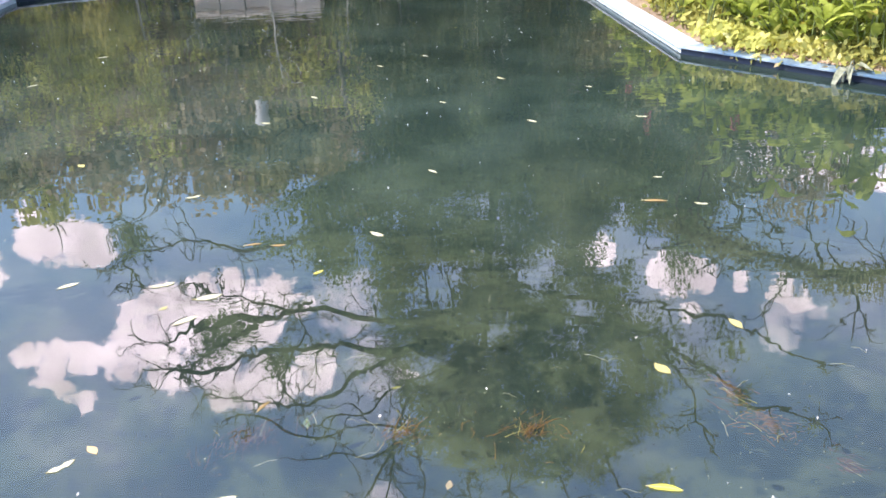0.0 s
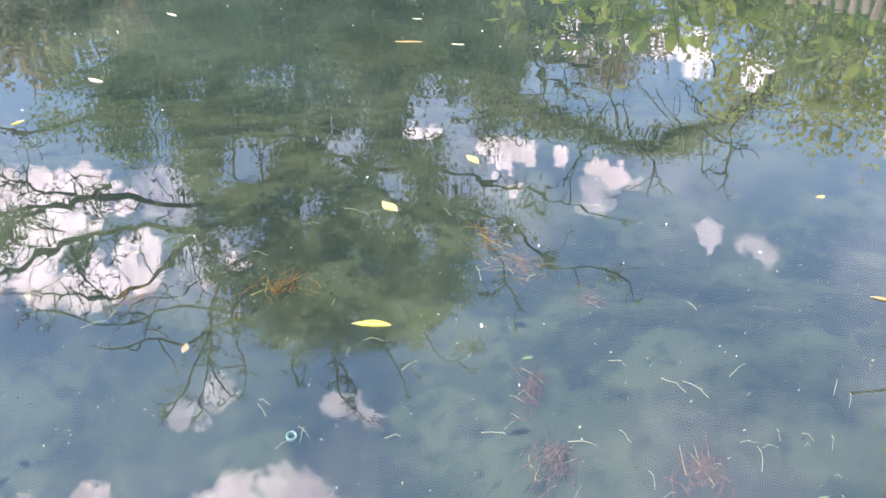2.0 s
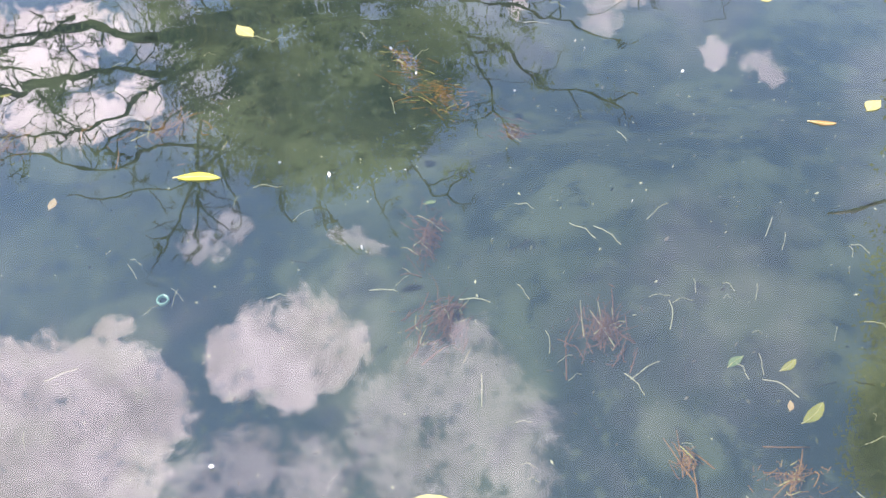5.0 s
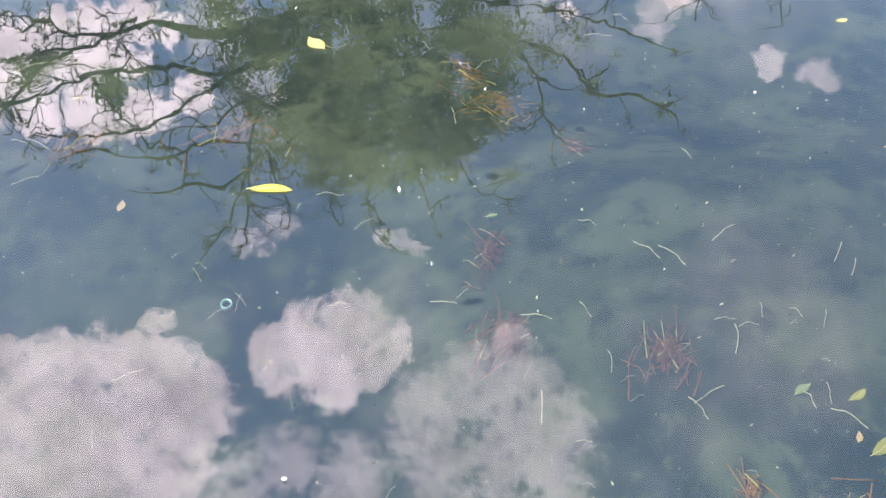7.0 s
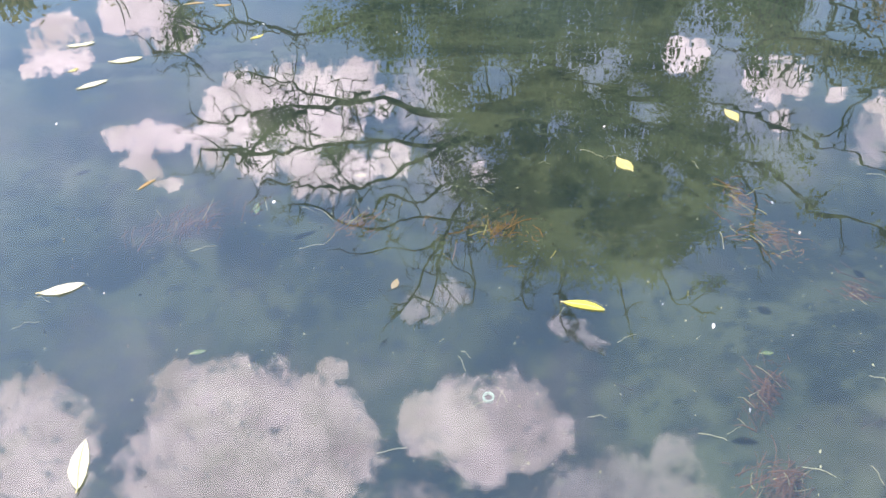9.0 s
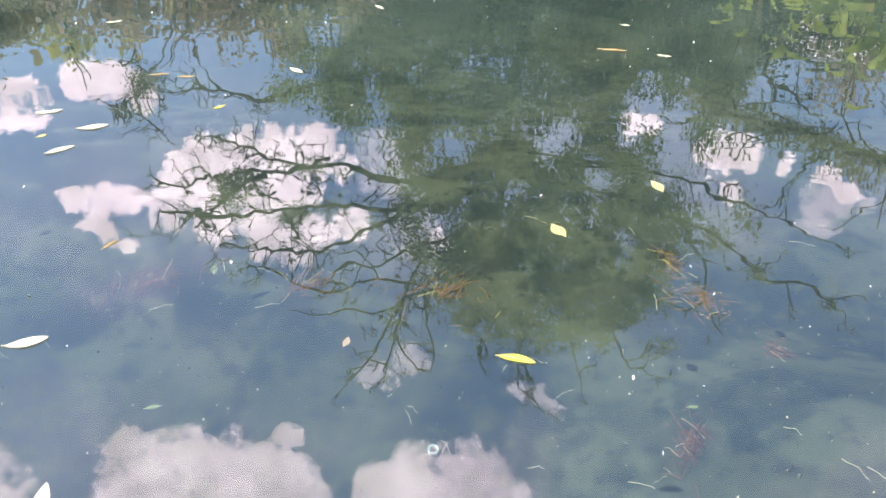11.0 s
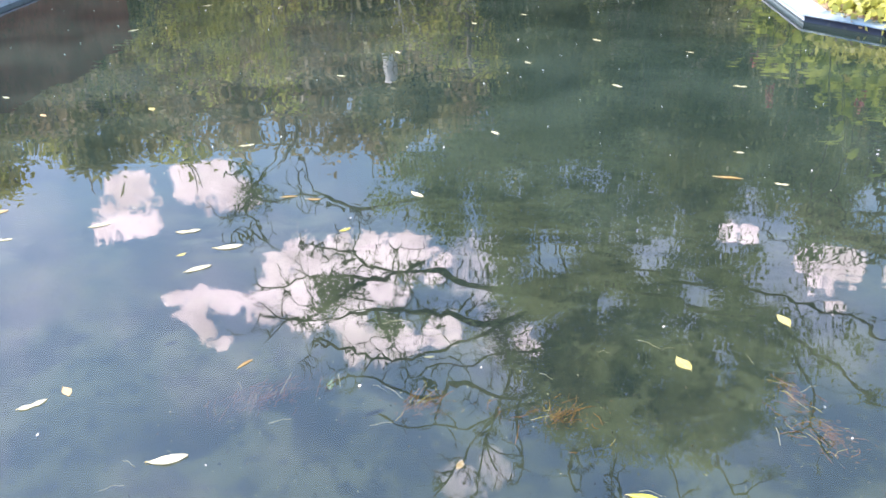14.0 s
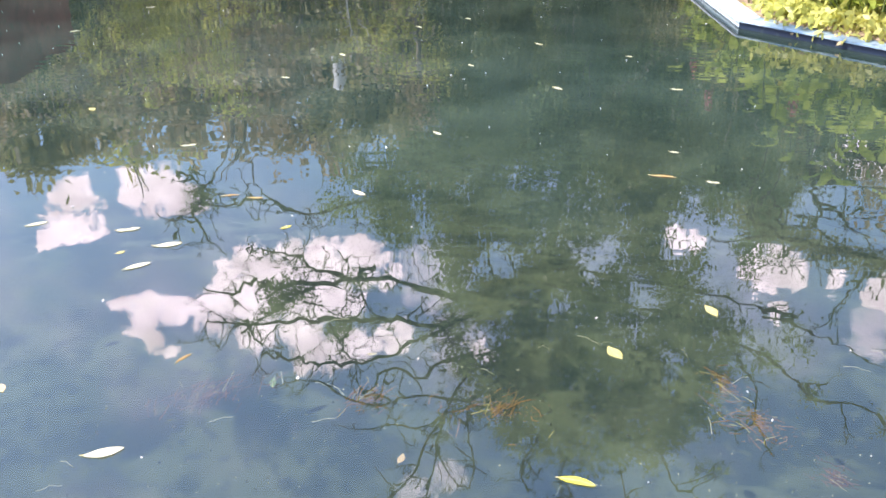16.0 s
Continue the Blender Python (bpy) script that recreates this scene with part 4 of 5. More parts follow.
# red earth bank behind the left rim
bm = bmesh.new()
prev = None
for k in range(23):
    u = k / 22
    x, y = -4.75 - 0.25 * u - 0.5 * max(0, 0.3 - u), 5.4 + 4.3 * u
    h = 1.1 + 0.12 * noise.noise((u * 5, 0, 0))
    ring = [bm.verts.new(p) for p in ((x, y, 0.0), (x - 0.06, y, h * 0.5), (x - 0.1, y, h), (x - 0.45, y, h + 0.04), (x - 0.5, y, 0.0))]
    if prev:
        for s in range(4):
            bm.faces.new((prev[s], prev[s + 1], ring[s + 1], ring[s]))
    else:
        bm.faces.new(ring)
    prev = ring
bm.faces.new(list(reversed(prev)))
me = bpy.data.meshes.new("retaining_wall")
bm.to_mesh(me)
bm.free()
me.materials.append(M_RED)
tagged(new("retaining_wall", me), "dark red-brown earthen wall in shade", "wall", kind="structure")


# ---- broad-leaved plants along the right bank ----
def blade_mesh(name, length, wide, sag, material, segs=7):
    """A lance-shaped leaf: folded along its midrib and arching down."""
    verts, faces = [], []
    for k in range(segs + 1):
        u = k / segs
        half = wide * 0.5 * math.sin(math.pi * min(1, u ** 0.8 * 0.97 + 0.03)) ** 0.8
        x, z = length * u * (1 - 0.12 * sag * u), length * (0.35 * u - sag * u * u)
        wave = 0.06 * wide * math.sin(9 * u)
        verts += [(x, half, z + half * 0.35 + wave), (x, 0, z), (x, -half, z + half * 0.35 - wave)]
    for k in range(segs):
        a = k * 3
        faces += [(a, a + 1, a + 4, a + 3), (a + 1, a + 2, a + 5, a + 4)]
    return mesh_from(name, verts, faces, material, True)


LEAF_MESHES = [blade_mesh("leaf", 0.2, 0.075, 0.55, M_PLANT), blade_mesh("leaf", 0.16, 0.06, 0.85, M_PLANT), blade_mesh("leaf", 0.24, 0.075, 0.35, M_PLANT), blade_mesh("leaf", 0.18, 0.06, 1.0, M_PLANT_DRY), blade_mesh("leaf", 0.26, 0.11, 0.6, M_PLANT)]


def bank_plant(seed, height):
    rng = random.Random(seed)
    ob = tagged(new("plant"), "tall sunlit green plant with broad lance-shaped leaves", "plant", "plants along the pool edge")
    for _ in range(rng.randint(5, 8)):
        a, lean = rng.uniform(0, 2 * math.pi), rng.uniform(0.05, 0.3)
        h = height * rng.uniform(0.6, 1.0)
        foot = Vector((math.cos(a), math.sin(a), 0)) * rng.uniform(0.02, 0.16)
        pts = curve_through([foot - Vector((0, 0, 0.03)), foot + Vector((math.cos(a) * lean * 0.3, math.sin(a) * lean * 0.3, h * 0.5)), foot + Vector((math.cos(a) * lean, math.sin(a) * lean, h))], 4, 0.008, rng)
        tb = Tubes()
        tb.add(pts, 0.0065, 0.003, 5)
        part("stem", tb.mesh("stem", M_STEM), None, ob)
        turn = rng.uniform(0, 360)
        for k in range(rng.randint(4, 6)):
            p = pts[min(len(pts) - 1, 3 + k + rng.randint(-1, 2))]
            me = LEAF_MESHES[3] if (k == 0 and rng.random() < 0.5) else rng.choice(LEAF_MESHES[:3] + LEAF_MESHES[4:])
            leaf = part("leaf", me, None, ob)
            s = rng.uniform(0.55, 1.05)
            leaf.matrix_basis = pose(p.x, p.y, p.z, rng.uniform(-25, 25), -rng.uniform(10, 60), turn + k * 137 + rng.uniform(-25, 25)) @ Matrix.Diagonal((s, s, s, 1))
    return ob


rng = random.Random(5)
kinds = [bank_plant(500 + k, h) for k, h in enumerate((0.8, 0.55, 0.95, 0.45, 0.35))]
spots = []
front_a, front_b = Vector(SHORE[3]), Vector(SHORE[4])
out_way = Vector((front_a - front_b).normalized())
out_way = Vector((-out_way.y, out_way.x)) * (1 if Vector((-out_way.y, out_way.x)).dot(Vector((1, 1))) > 0 else -1)
for u, d in ((0.69, 0.3), (0.71, 0.45), (0.735, 0.28), (0.76, 0.3), (0.775, 0.5), (0.795, 0.27), (0.82, 0.32), (0.84, 0.52), (0.86, 0.28), (0.89, 0.45), (0.75, 0.7), (0.81, 0.75), (0.87, 0.8), (0.93, 0.4), (0.7, 0.75)):
    spots.append(front_a.lerp(front_b, u) + out_way * d)
for _ in range(900):
    u, d = rng.uniform(-0.3, 1.0), 0.23 + 1.5 * rng.random() ** 1.8
    p = front_a.lerp(front_b, u) + out_way * d
    if rng.random() < 0.4:
        p = Vector((1.78 - 0.1 * (rng.random() - 0.5) + 1.6 * rng.random() ** 1.6, rng.uniform(6.3, 9.3)))
    if u < 0.66 and d < 1.0 and p.y < 5.9 and rng.random() < 0.97:
        continue
    if all((p - q).length > 0.22 for q in spots):
        spots.append(p)
spots = spots[:92]
for k, p in enumerate(spots):
    m = pose(p.x, p.y, ground_height(p.x, p.y), rng.uniform(-4, 4), rng.uniform(-4, 4), rng.uniform(0, 360))
    if k < len(kinds):
        kinds[k].matrix_basis = m
    else:
        copy_thing(kinds[k % len(kinds)], m)

# litter of fallen leaves between the plants
centres = [front_a.lerp(front_b, rng.uniform(-0.1, 0.97)) + out_way * (0.17 + 1.8 * rng.random() ** 1.3) for _ in range(950)] + [Vector((rng.uniform(1.95, 3.4), rng.uniform(6.1, 9.5))) for _ in range(500)]
centres = [(p.x, p.y, ground_height(p.x, p.y) + 0.045) for p in centres]
tagged(new("leaf_litter", leaf_mass("leaf_litter", centres, (0.09, 0.09, 0.014), 9, 0.045, M_LITTER, 91)), "yellow and brown fallen leaves on the soil", "leaf litter", kind="stuff")

cover = [front_a.lerp(front_b, rng.uniform(-0.1, 0.93)) + out_way * (0.13 + 1.8 * rng.random()) for _ in range(230)] + [Vector((rng.uniform(2.02, 3.2), rng.uniform(6.0, 9.3))) for _ in range(240)]
cover += [front_a.lerp(front_b, rng.uniform(0.66, 0.99)) + out_way * (0.12 + 0.22 * rng.random()) for _ in range(110)] + [Vector((1.74 + 0.3 * rng.random() + 0.09 * (8.2 - y) / 2.2, y)) for y in (rng.uniform(6.1, 9.2) for _ in range(130))]
cover = [(p.x, p.y, ground_height(p.x, p.y) + 0.09) for p in cover if (p - front_a).dot(front_b - front_a) > 0.7 * (front_b - front_a).length_squared or (p - front_a).dot(out_way) > 0.95 or rng.random() < 0.16]
tagged(new("ground_cover", leaf_mass("ground_cover", cover, (0.07, 0.07, 0.045), 16, 0.062, M_F_GOLD, 92)), "low yellow-green ground cover between the plants", "ground cover", kind="stuff")

# soil spilling over the back of the coping
v, f = [], []
for k in range(61):
    p = front_a.lerp(front_b, -0.02 + 0.97 * k / 60)
    for s, (d, z) in enumerate(((0.1, RIM_TOP + 0.003), (0.125, RIM_TOP + 0.015), (0.2, RIM_TOP + 0.02), (0.4, 0.02))):
        q = p + out_way * (d + 0.035 * noise.noise((p.x * 5, p.y * 5, 0.5 * s)))
        v.append((q.x, q.y, z + 0.006 * noise.noise((q.x * 9, q.y * 9, 2.0)) * (s > 0)))
    if k:
        f += [(4 * k - 4 + s, 4 * k + s, 4 * k + s + 1, 4 * k - 3 + s) for s in range(3)]
tagged(new("soil_strip", mesh_from("soil_strip", v, f, M_GROUND, True)), "loose brown soil lapping over the pool coping", "soil", kind="structure")

# row of short log stakes that holds the bed
edging = tagged(new("log_edging"), "row of weathered log stakes edging the planting bed", "garden edging")
for k in range(30):
    p = front_a.lerp(front_b, 0.69 - k * 0.0175) + out_way * (0.85 + rng.uniform(-0.01, 0.01))
    tb = Tubes()
    h = 0.47 + rng.uniform(-0.03, 0.03)
    tb.add([(p.x, p.y, 0.0), (p.x + rng.uniform(-0.01, 0.01), p.y + rng.uniform(-0.01, 0.01), h * 0.6), (p.x + rng.uniform(-0.012, 0.012), p.y, h)], 0.029, 0.025, 9)
    part("stake", tb.mesh("stake", M_LOG), None, edging)

# bleached dry leaf hanging over the rim
dry = tagged(new("dry_leaf"), "bleached curled dry leaves hanging over the pool rim", "dry leaf")
dry.location = (2.42, 5.18, RIM_TOP)
for k, (turn, tilt, size) in enumerate(((215, 25, 1.0), (240, 5, 0.8), (195, 40, 0.75), (260, -15, 0.7), (60, 20, 0.6))):
    blade = part("blade", blade_mesh("blade", 0.17, 0.05, 1.3, M_DRY), None, dry)
    blade.matrix_basis = pose(0.02 * k - 0.03, 0.01 * k, 0.02, 12 * k, tilt - 30, turn) @ Matrix.Diagonal((size, size, size, 1))
tb = Tubes()
tb.add(curve_through([(0.06, 0.1, -0.03), (0.02, 0.04, 0.06), (-0.04, -0.05, 0.05), (-0.07, -0.1, -0.02)], 4, 0.004, rng), 0.006, 0.003, 5)
part("stalk", tb.mesh("stalk", M_DRY), None, dry)

# red flower spikes among the plants behind the corner
for x, y, h in ((1.86, 7.25, 0.95), (1.9, 7.45, 1.1), (2.15, 5.9, 0.6), (1.84, 8.0, 0.9)):
    flower = tagged(new("flower"), "red hanging flower spike on a thin green stem", "flower", "red flowers by the pool")
    flower.location = (x, y, ground_height(x, y))
    tb = Tubes()
    tb.add(curve_through([(0, 0, -0.02), (-0.02, 0, h * 0.6), (-0.1, -0.02, h), (-0.17, -0.03, h - 0.1)], 4, 0.004, rng), 0.005, 0.003, 5)
    part("stem", tb.mesh("stem", M_STEM), None, flower)
    tb = Tubes()
    for q in range(5):
        tb.add([(-0.17, -0.03, h - 0.1 - q * 0.022), (-0.17 + 0.022 * (-1) ** q, -0.04, h - 0.115 - q * 0.022), (-0.17 + 0.03 * (-1) ** q, -0.05, h - 0.14 - q * 0.022)], 0.011, 0.004, 6)
    part("petals", tb.mesh("petals", M_FLOWER), None, flower)

# invented white tank on a stand, in place of a bright sky gap
tank = tagged(new("water_tank"), "invented white tank in place of a bright sky gap", "water tank")
at = up_there(-13.8, 0, 18.2)
tank.location = (at.x, at.y, ground_height(at.x, at.y) - 0.02)
low, high = up_there(-13.8, 14.1, 18.2).z - tank.location.z, up_there(-13.8, 16.0, 18.2).z - tank.location.z
tb = Tubes()
tb.add([(0, 0, low), (0, 0, low + 0.02), (0, 0, high - 0.05), (0, 0, high - 0.04)], 0.14, 0.14, 20)
part("barrel", tb.mesh("barrel", M_SKY_GAP), None, tank)
tb = Tubes()
tb.add([(0, 0, high - 0.038), (0, 0, high), (0, 0, high + 0.02)], 0.125, 0.05, 20)
part("lid", tb.mesh("lid", M_SKY_GAP), None, tank)
for sx, sy in ((-1, -1), (-1, 1), (1, -1), (1, 1)):
    tb = Tubes()
    tb.add([(0.14 * sx, 0.14 * sy, 0), (0.085 * sx, 0.085 * sy, low - 0.003)], 0.016, 0.016, 8)
    part("leg", tb.mesh("leg", M_BARK), None, tank)


# ---- floating leaves ----
def afloat(name, length, wide, tip, material, seed, torn=False):
    """Blade and midrib of a leaf lying on the water."""
    rng = random.Random(seed)
    segs = 14
    verts, faces = [], []
    for k in range(segs + 1):
        u = k / segs
        half = 0.5 * wide * (math.sin(math.pi * u ** tip) ** (0.75 if wide < 0.04 else 1.05) if 0 < u < 1 else 0.02)
        bow = 0.05 * length * math.sin(math.pi * u) * (1 if seed % 2 else -1)
        z = 0.002 + 0.016 * length * (2 * u - 1) ** 4 + 0.0006 * math.sin(7 * u + seed)
        for s in (-1, -0.5, 0, 0.5, 1):
            nick = 1 - (0.12 * rng.random() if abs(s) == 1 else 0)
            if torn and abs(s) == 1 and 0.35 < u < 0.6:
                nick *= 0.6
            verts.append(((u - 0.5) * length, bow + s * half * nick, z + abs(s) * half * 0.07))
    for k in range(segs):
        for j in range(4):
            a = k * 5 + j
            faces.append((a, a + 1, a + 6, a + 5))
    blade = mesh_from("blade", verts, faces, material, True)
    tb = Tubes()
    rib = [Vector(verts[k * 5 + 2]) + Vector((0, 0, 0.0007)) for k in range(segs + 1)]
    stalk = rib[0] + Vector((-0.06 * length, 0.02 * length * (1 if seed % 3 else -1), -0.001))
    tb.add([stalk] + rib, 0.0011, 0.0005, 5)
    return blade, tb.mesh("midrib", M_RIB)


def lay(rows, shapes, label, name="floating_leaf"):
    for k, (x, y, length, turn) in enumerate(rows):
        blade, rib = shapes[k % len(shapes)]
        ob = tagged(new(name), label, "leaf", "leaves afloat on the pond")
        s = 0.82 * length / 0.1
        ob.matrix_basis = pose(x, y, 0.0, 0, 0, turn) @ Matrix.Diagonal((s, s, s, 1))
        part("blade", blade, None, ob)
        part("midrib", rib, None, ob)


PALE = [afloat("pale", 0.1, 0.033, 0.95, M_LEAF_PALE, 1), afloat("pale", 0.1, 0.038, 0.85, M_LEAF_PALE, 2, True), afloat("pale", 0.1, 0.036, 1.1, M_LEAF_PALE, 4)]
OVAL = [afloat("oval", 0.1, 0.058, 0.85, M_LEAF_OVAL, 5), afloat("oval", 0.1, 0.05, 1.0, M_LEAF_OVAL, 8)]
GOLD = [afloat("gold", 0.1, 0.03, 0.95, M_LEAF_YELLOW, 3), afloat("gold", 0.1, 0.034, 0.9, M_LEAF_YELLOW, 6)]
TAN = [afloat("tan", 0.1, 0.05, 0.9, M_LEAF_TAN, 7), afloat("tan", 0.1, 0.042, 1.0, M_LEAF_TAN, 10)]
BROWN = [afloat("brown", 0.1, 0.022, 0.95, M_LEAF_BROWN, 9), afloat("brown", 0.1, 0.028, 1.05, M_LEAF_BROWN, 12)]
lay([(-1.37, 2.73, 0.09, 35), (-1.03, 2.72, 0.1, 22), (-0.845, 2.62, 0.115, 21), (-0.88, 2.46, 0.105, 40), (-1.0, 1.74, 0.085, 45), (-0.572, 1.595, 0.11, 24), (-0.34, 1.17, 0.125, 107),
     (-1.14, 3.56, 0.08, 25), (-0.3, 3.11, 0.085, -38), (-0.09, 3.8, 0.07, -45), (1.03, 3.33, 0.065, -16), (0.92, 3.65, 0.05, -12), (0.44, 4.54, 0.08, -40), (1.04, 4.57, 0.075, -13)],
    PALE, "pale cream willow-shaped leaf floating on the water")
lay([(-2.74, 5.63, 0.09, 50), (-2.56, 6.43, 0.09, 31), (-1.02, 4.64, 0.07, -17), (-0.82, 5.14, 0.08, -50), (-0.04, 4.96, 0.06, -40), (-0.47, 5.9, 0.07, -45), (-0.17, 6.17, 0.07, -35),
     (0.33, 5.48, 0.08, -43), (0.85, 5.22, 0.055, -29), (-2.69, 4.14, 0.07, -22), (-1.65, 2.59, 0.065, 19)],
    PALE, "small pale cream leaf drifting far out on the water")
lay([(0.59, 2.115, 0.08, 120), (0.872, 2.355, 0.08, 112), (1.82, 1.555, 0.065, 30), (-0.98, 2.55, 0.042, 46), (-1.81, 4.01, 0.07, -44), (1.81, 2.0, 0.04, 10)], OVAL, "pale yellow oval leaf floating on the water")
lay([(0.482, 1.606, 0.1, -13), (-0.49, 2.79, 0.055, 45)], GOLD, "bright yellow lance-shaped leaf floating on the water")
lay([(0.768, 0.872, 0.09, -6)], [afloat("cream", 0.1, 0.03, 0.95, M_LEAF_OVAL, 11)], "pale yellow lance-shaped leaf floating on the water")
lay([(-0.945, 1.8, 0.06, -42), (-2.31, 3.88, 0.075, -32), (-1.81, 2.8, 0.08, 40)], TAN, "tan dead oval leaf floating on the water")
lay([(0.845, 3.37, 0.125, -8), (1.69, 1.525, 0.065, -20), (-0.775, 3.04, 0.08, 14), (-0.675, 3.03, 0.07, 6), (-0.535, 1.975, 0.065, 60)], BROWN, "orange-brown dead leaf floating on the water")

# white petal flecks on the surface
g = np.random.default_rng(4)
flecks = [(0.62, 1.6), (0.72, 1.55), (0.85, 1.53), (0.93, 1.86), (1.36, 1.52), (1.22, 1.36), (0.97, 1.32), (0.76, 1.36), (0.1, 2.05), (-0.2, 1.9)]
more = np.stack([g.uniform(-3.8, 1.5, 260), 0.9 + 8.2 * g.uniform(0, 1, 260) ** 0.8], 1)
tagged(new("petal_flecks", leaf_mass("petal_flecks", [(x, y, 0.004) for x, y in flecks] + [(x, y, 0.004) for x, y in more], (0.012, 0.012, 0.001), 1, 0.0095, M_FLECK, 6)), "tiny white petals and flecks scattered on the water", "petals", kind="stuff")


# ---- sunken things ----
def jointed_twig(length, seed, material):
    rng = random.Random(seed)
    tb = Tubes()
    bend = rng.uniform(-0.16, 0.16)
    pts = [((u - 0.5) * length, bend * length * (u - u * u) * 1.6, 0.004 + 0.012 * rng.random() * math.sin(math.pi * u)) for u in (0, 0.17, 0.34, 0.5, 0.67, 0.84, 1)]
    for a, b in zip(pts, pts[1:]):
        tb.add([a, b], 0.0013, 0.001, 5)
    return tb.mesh("sunken_twig", material)


TWIGS = [jointed_twig(0.1, 40 + k, M_NEEDLE_PALE if k < 4 else M_TWIG_DARK) for k in range(5)]
SUNKEN = [
    (1.68, 1.56, 0.07, 51), (1.69, 1.51, 0.06, 56), (1.44, 1.42, 0.04, 73), (1.36, 1.36, 0.08, 69), (1.37, 1.32, 0.06, 62), (1.56, 1.38, 0.05, 60), (1.24, 1.23, 0.06, 109), (1.27, 1.25, 0.08, 22),
    (1.12, 1.40, 0.06, 81), (1.13, 1.35, 0.04, 69), (1.28, 1.65, 0.09, 124), (1.32, 1.62, 0.08, 120), (1.48, 1.20, 0.05, 75), (1.49, 1.14, 0.07, 132), (1.74, 1.11, 0.08, 47), (1.61, 1.00, 0.06, 5),
    (1.75, 1.24, 0.05, 145), (1.66, 1.24, 0.04, 55), (1.02, 1.57, 0.10, 154), (1.17, 1.98, 0.06, 7), (1.19, 1.81, 0.06, 144), (0.83, 1.73, 0.09, 160), (1.11, 1.55, 0.05, 106), (0.56, 2.30, 0.07, 169),
]
rng = random.Random(9)
rows = SUNKEN + [(rng.uniform(-1.3, 1.9), rng.uniform(0.75, 3.2), rng.uniform(0.04, 0.1), rng.uniform(0, 180)) for _ in range(75)] + [(rng.uniform(0.95, 2.0), rng.uniform(0.75, 1.45), rng.uniform(0.015, 0.045), rng.uniform(0, 180)) for _ in range(50)]
for k, (x, y, length, turn) in enumerate(rows):
    ob = tagged(new("sunken_twig", TWIGS[k % 5]), "thin dark wet twig lying on the silt" if k % 5 == 4 else "thin straw-coloured jointed twig lying in the water", "twig", "sunken twigs")
    s = length / 0.1
    ob.matrix_basis = pose(x, y, bed_height(x, y), 0, 0, turn) @ Matrix.Diagonal((s, s, 1, 1))


def twig_heap(seed, x, y, wide, count, material, label, turn=0.0, long=1.0, high=0.03):
    rng = random.Random(seed)
    tb = Tubes()
    for k in range(int(count * 3.2)):
        r, a = abs(rng.gauss(0, 0.5)) * wide, rng.uniform(0, 2 * math.pi)
        cx, cy = math.cos(a) * r * long, math.sin(a) * r
        d, length = rng.gauss(0.9, 0.6), rng.uniform(0.03, 0.1) if k % 3 == 0 else rng.uniform(0.012, 0.045)
        z = 0.004 + rng.random() * high * (1 - min(1, r / wide))
        tilt = rng.uniform(0, 0.35) * length
        bend = rng.uniform(-0.012, 0.012)
        ends = [Vector((cx - math.cos(d) * length / 2, cy - math.sin(d) * length / 2, z)), Vector((cx + bend, cy + bend, z + tilt * 0.6)), Vector((cx + math.cos(d) * length / 2, cy + math.sin(d) * length / 2, z + tilt))]
        tb.add(curve_through(ends, 2), 0.0015 if k % 3 == 0 else 0.001, 0.0008, 4)
    for _ in range(int(count * 7)):
        r, a = abs(rng.gauss(0, 0.45)) * wide, rng.uniform(0, 2 * math.pi)
        c, d, half = Vector((math.cos(a) * r * long, math.sin(a) * r, 0.003 + rng.random() * high * 0.5)), rng.uniform(0, math.pi), rng.uniform(0.002, 0.008)
        step = Vector((math.cos(d), math.sin(d), rng.uniform(-0.2, 0.2))) * half
        tb.add([c - step, c + step], 0.0009, 0.0006, 3)
    ob = tagged(new("twig_heap", tb.mesh("twig_heap", material)), label, "twigs", "heaps of sunken twigs", kind="stuff")
    ob.matrix_basis = pose(x, y, bed_height(x, y), 0, 0, turn)


HEAPS = [
    (0.945, 1.565, 0.1, 46, M_NEEDLE_RUST, 0, 1.0), (1.225, 1.366, 0.09, 34, M_NEEDLE_RUST, 20, 1.3), (0.955, 1.84, 0.07, 30, M_NEEDLE_RUST, 60, 2.2), (1.16, 2.65, 0.12, 24, M_NEEDLE_GOLD, 120, 1.4), (1.07, 2.86, 0.09, 14, M_NEEDLE_GOLD, 110, 1.8),
    (0.26, 2.65, 0.13, 20, M_NEEDLE_GOLD, 10, 1.8), (-0.78, 2.62, 0.12, 34, M_NEEDLE_RUST, 30, 2.6), (-0.2, 2.66, 0.1, 18, M_NEEDLE_GOLD, 10, 1.5), (1.262, 1.04, 0.025, 7, M_NEEDLE_GOLD, 40, 1.4), (1.42, 0.96, 0.05, 9, M_NEEDLE_GOLD, 160, 1.8), (1.3, 2.3, 0.07, 18, M_NEEDLE_RUST, 100, 2.0),
]
for k, (x, y, wide, count, material, turn, long) in enumerate(HEAPS):
    twig_heap(700 + k, x, y, wide, count, material, "heap of rust and straw coloured twigs on the silt", turn, long)

SINK = [afloat("sunk", 0.1, 0.04, 0.95, M_LEAF_GREEN, 13), afloat("sunk", 0.1, 0.036, 1.0, M_LEAF_SUNK, 14), afloat("sunk", 0.1, 0.05, 0.9, M_LEAF_TAN, 16)]


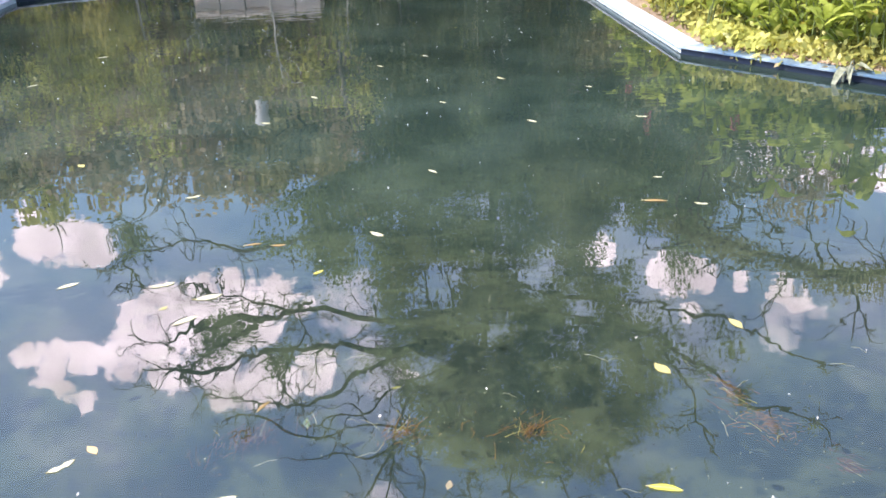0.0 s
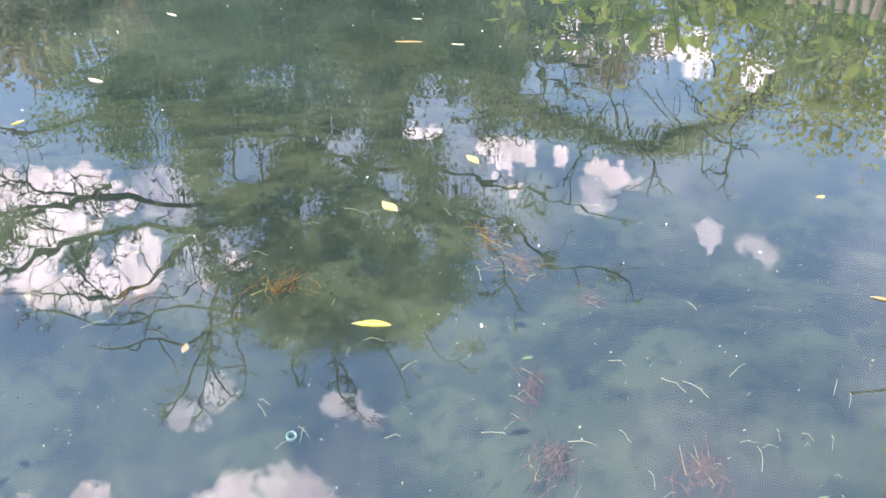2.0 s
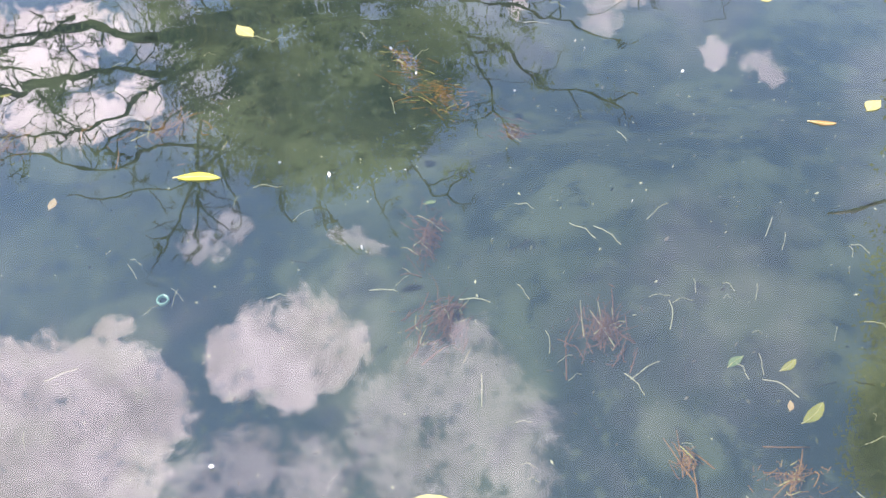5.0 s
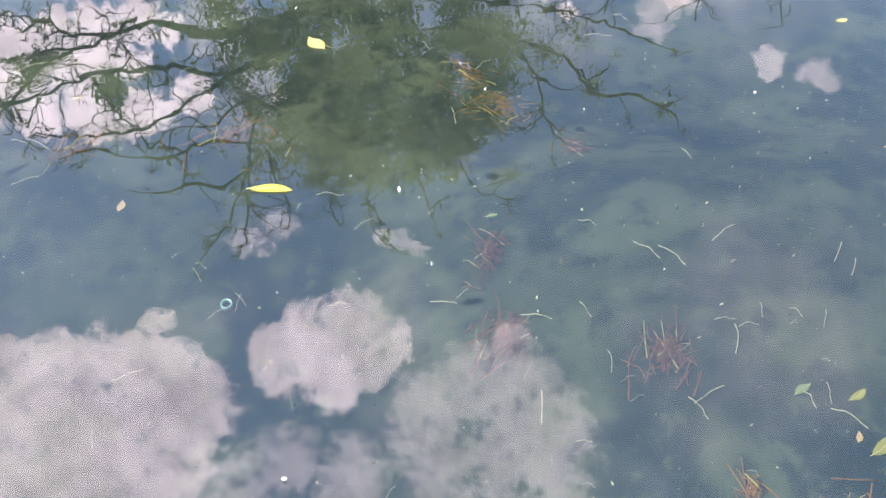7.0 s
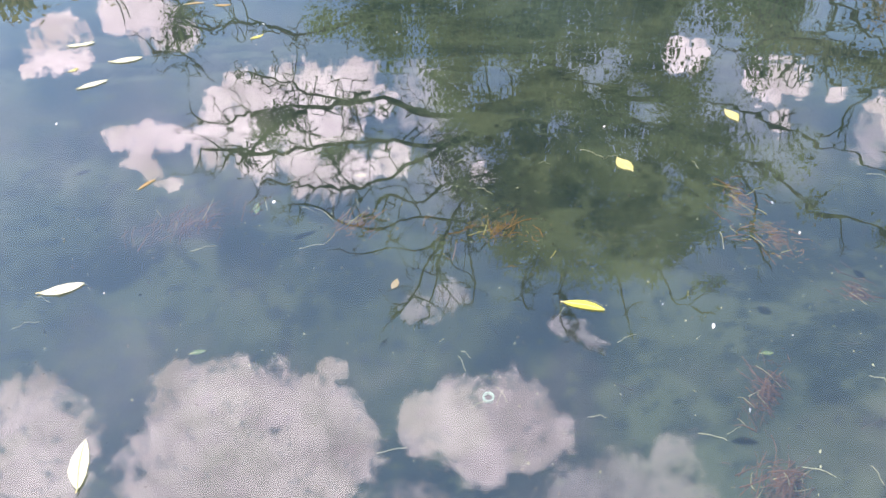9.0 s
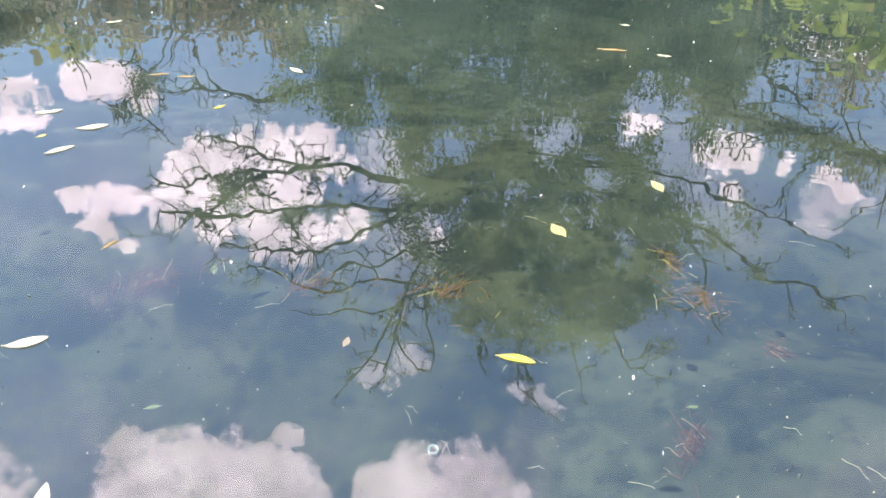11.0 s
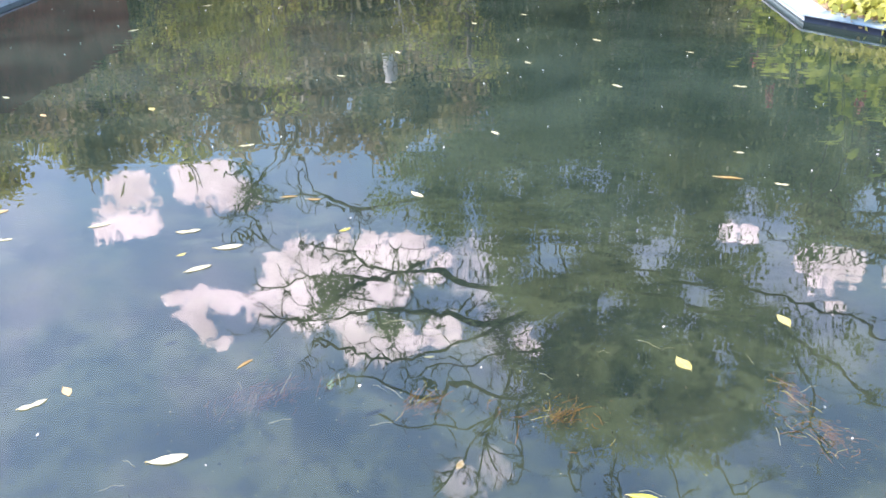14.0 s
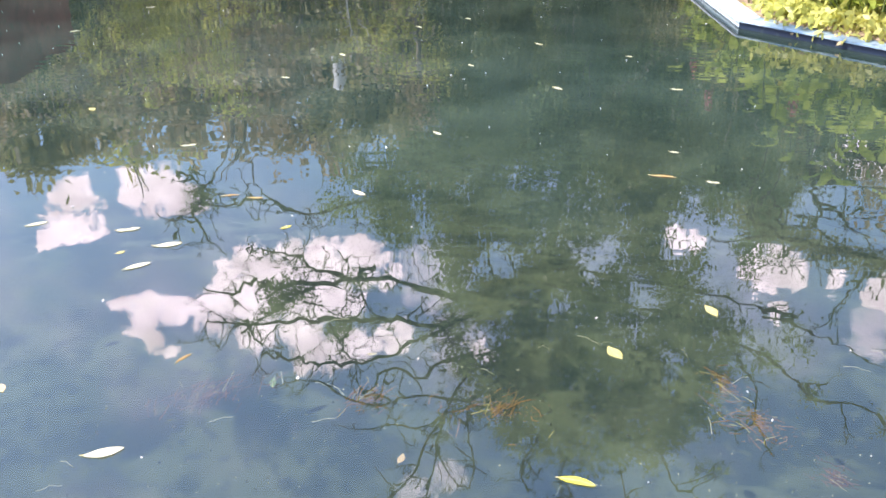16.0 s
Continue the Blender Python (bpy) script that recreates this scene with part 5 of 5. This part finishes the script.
def sunk(x, y, length, turn, shape, label):
    ob = tagged(new("sunken_leaf"), label, "leaf", "leaves on the pond bed")
    s = 0.85 * length / 0.1
    ob.matrix_basis = pose(x, y, bed_height(x, y) + 0.004, 0, 0, turn) @ Matrix.Diagonal((s, s, s, 1))
    part("blade", SINK[shape][0], None, ob)
    part("midrib", SINK[shape][1], None, ob)


sunk(1.522, 1.077, 0.08, 30, 1, "yellow serrated leaf lying on the silt")
sunk(1.434, 1.214, 0.055, 25, 0, "green leaf lying on the silt")
sunk(1.53, 1.187, 0.055, 25, 1, "yellow serrated leaf lying on the silt")
sunk(1.488, 1.1, 0.03, 60, 2, "small tan leaf lying on the silt")
sunk(-0.04, 2.355, 0.06, 80, 2, "tan round leaf lying on the silt")
sunk(0.99, 2.0, 0.045, 5, 0, "green leaf lying on the silt")
sunk(-0.58, 2.73, 0.08, 100, 0, "green leaf lying on the silt")
sunk(-0.25, 2.95, 0.05, 10, 1, "yellow serrated leaf lying on the silt")
sunk(-0.56, 2.02, 0.06, 20, 0, "green leaf lying on the silt")

# specks of debris settled on the silt
g = np.random.default_rng(17)
for count, size, material, seed, label in ((520, 0.008, M_NEEDLE_PALE, 51, "pale specks of debris settled on the silt"), (700, 0.012, M_BARK, 52, "dark rotting flakes settled on the silt")):
    xs, ys = g.uniform(-1.2, 2.3, count), g.uniform(0.65, 2.9, count)
    tagged(new("bed_debris", leaf_mass("bed_debris", [(x, y, bed_height(x, y) + 0.006) for x, y in zip(xs, ys)], (0.01, 0.01, 0.001), 1, size, material, seed)), label, "debris", kind="stuff")

# ring from a bottle neck
n = 36
bm = bmesh.new()
prev = []
for k in range(n):
    a = 2 * math.pi * k / n
    r = 0.0150 + 0.0005 * (k % 2)
    prof = [(r - 0.0035, 0.0), (r, 0.001), (r, 0.011), (r - 0.0015, 0.012), (r - 0.0035, 0.011)]
    prev.append([bm.verts.new((math.cos(a) * p, math.sin(a) * p, z)) for p, z in prof])
for k in range(n):
    p, q = prev[k], prev[(k + 1) % n]
    for s in range(5):
        bm.faces.new((p[s], q[s], q[(s + 1) % 5], p[(s + 1) % 5]))
me = bpy.data.meshes.new("bottle_ring")
bm.to_mesh(me)
bm.free()
me.materials.append(M_RING)
ring_ob = tagged(new("bottle_ring", me), "mint plastic bottle ring lying on the silt", "ring")
ring_ob.matrix_basis = pose(0.278, 1.907, bed_height(0.278, 1.907) + 0.001, 8, 0, 0)
for dx, dy, turn in ((0.035, 0.012, 120), (0.03, 0.004, 75), (-0.02, -0.025, 30)):
    ob = tagged(new("sunken_twig", TWIGS[1]), "thin straw-coloured jointed twig lying in the water", "twig", "sunken twigs")
    ob.matrix_basis = pose(0.278 + dx, 1.907 + dy, bed_height(0.278, 1.907) + 0.002, 0, 0, turn) @ Matrix.Diagonal((0.6, 0.6, 1, 1))
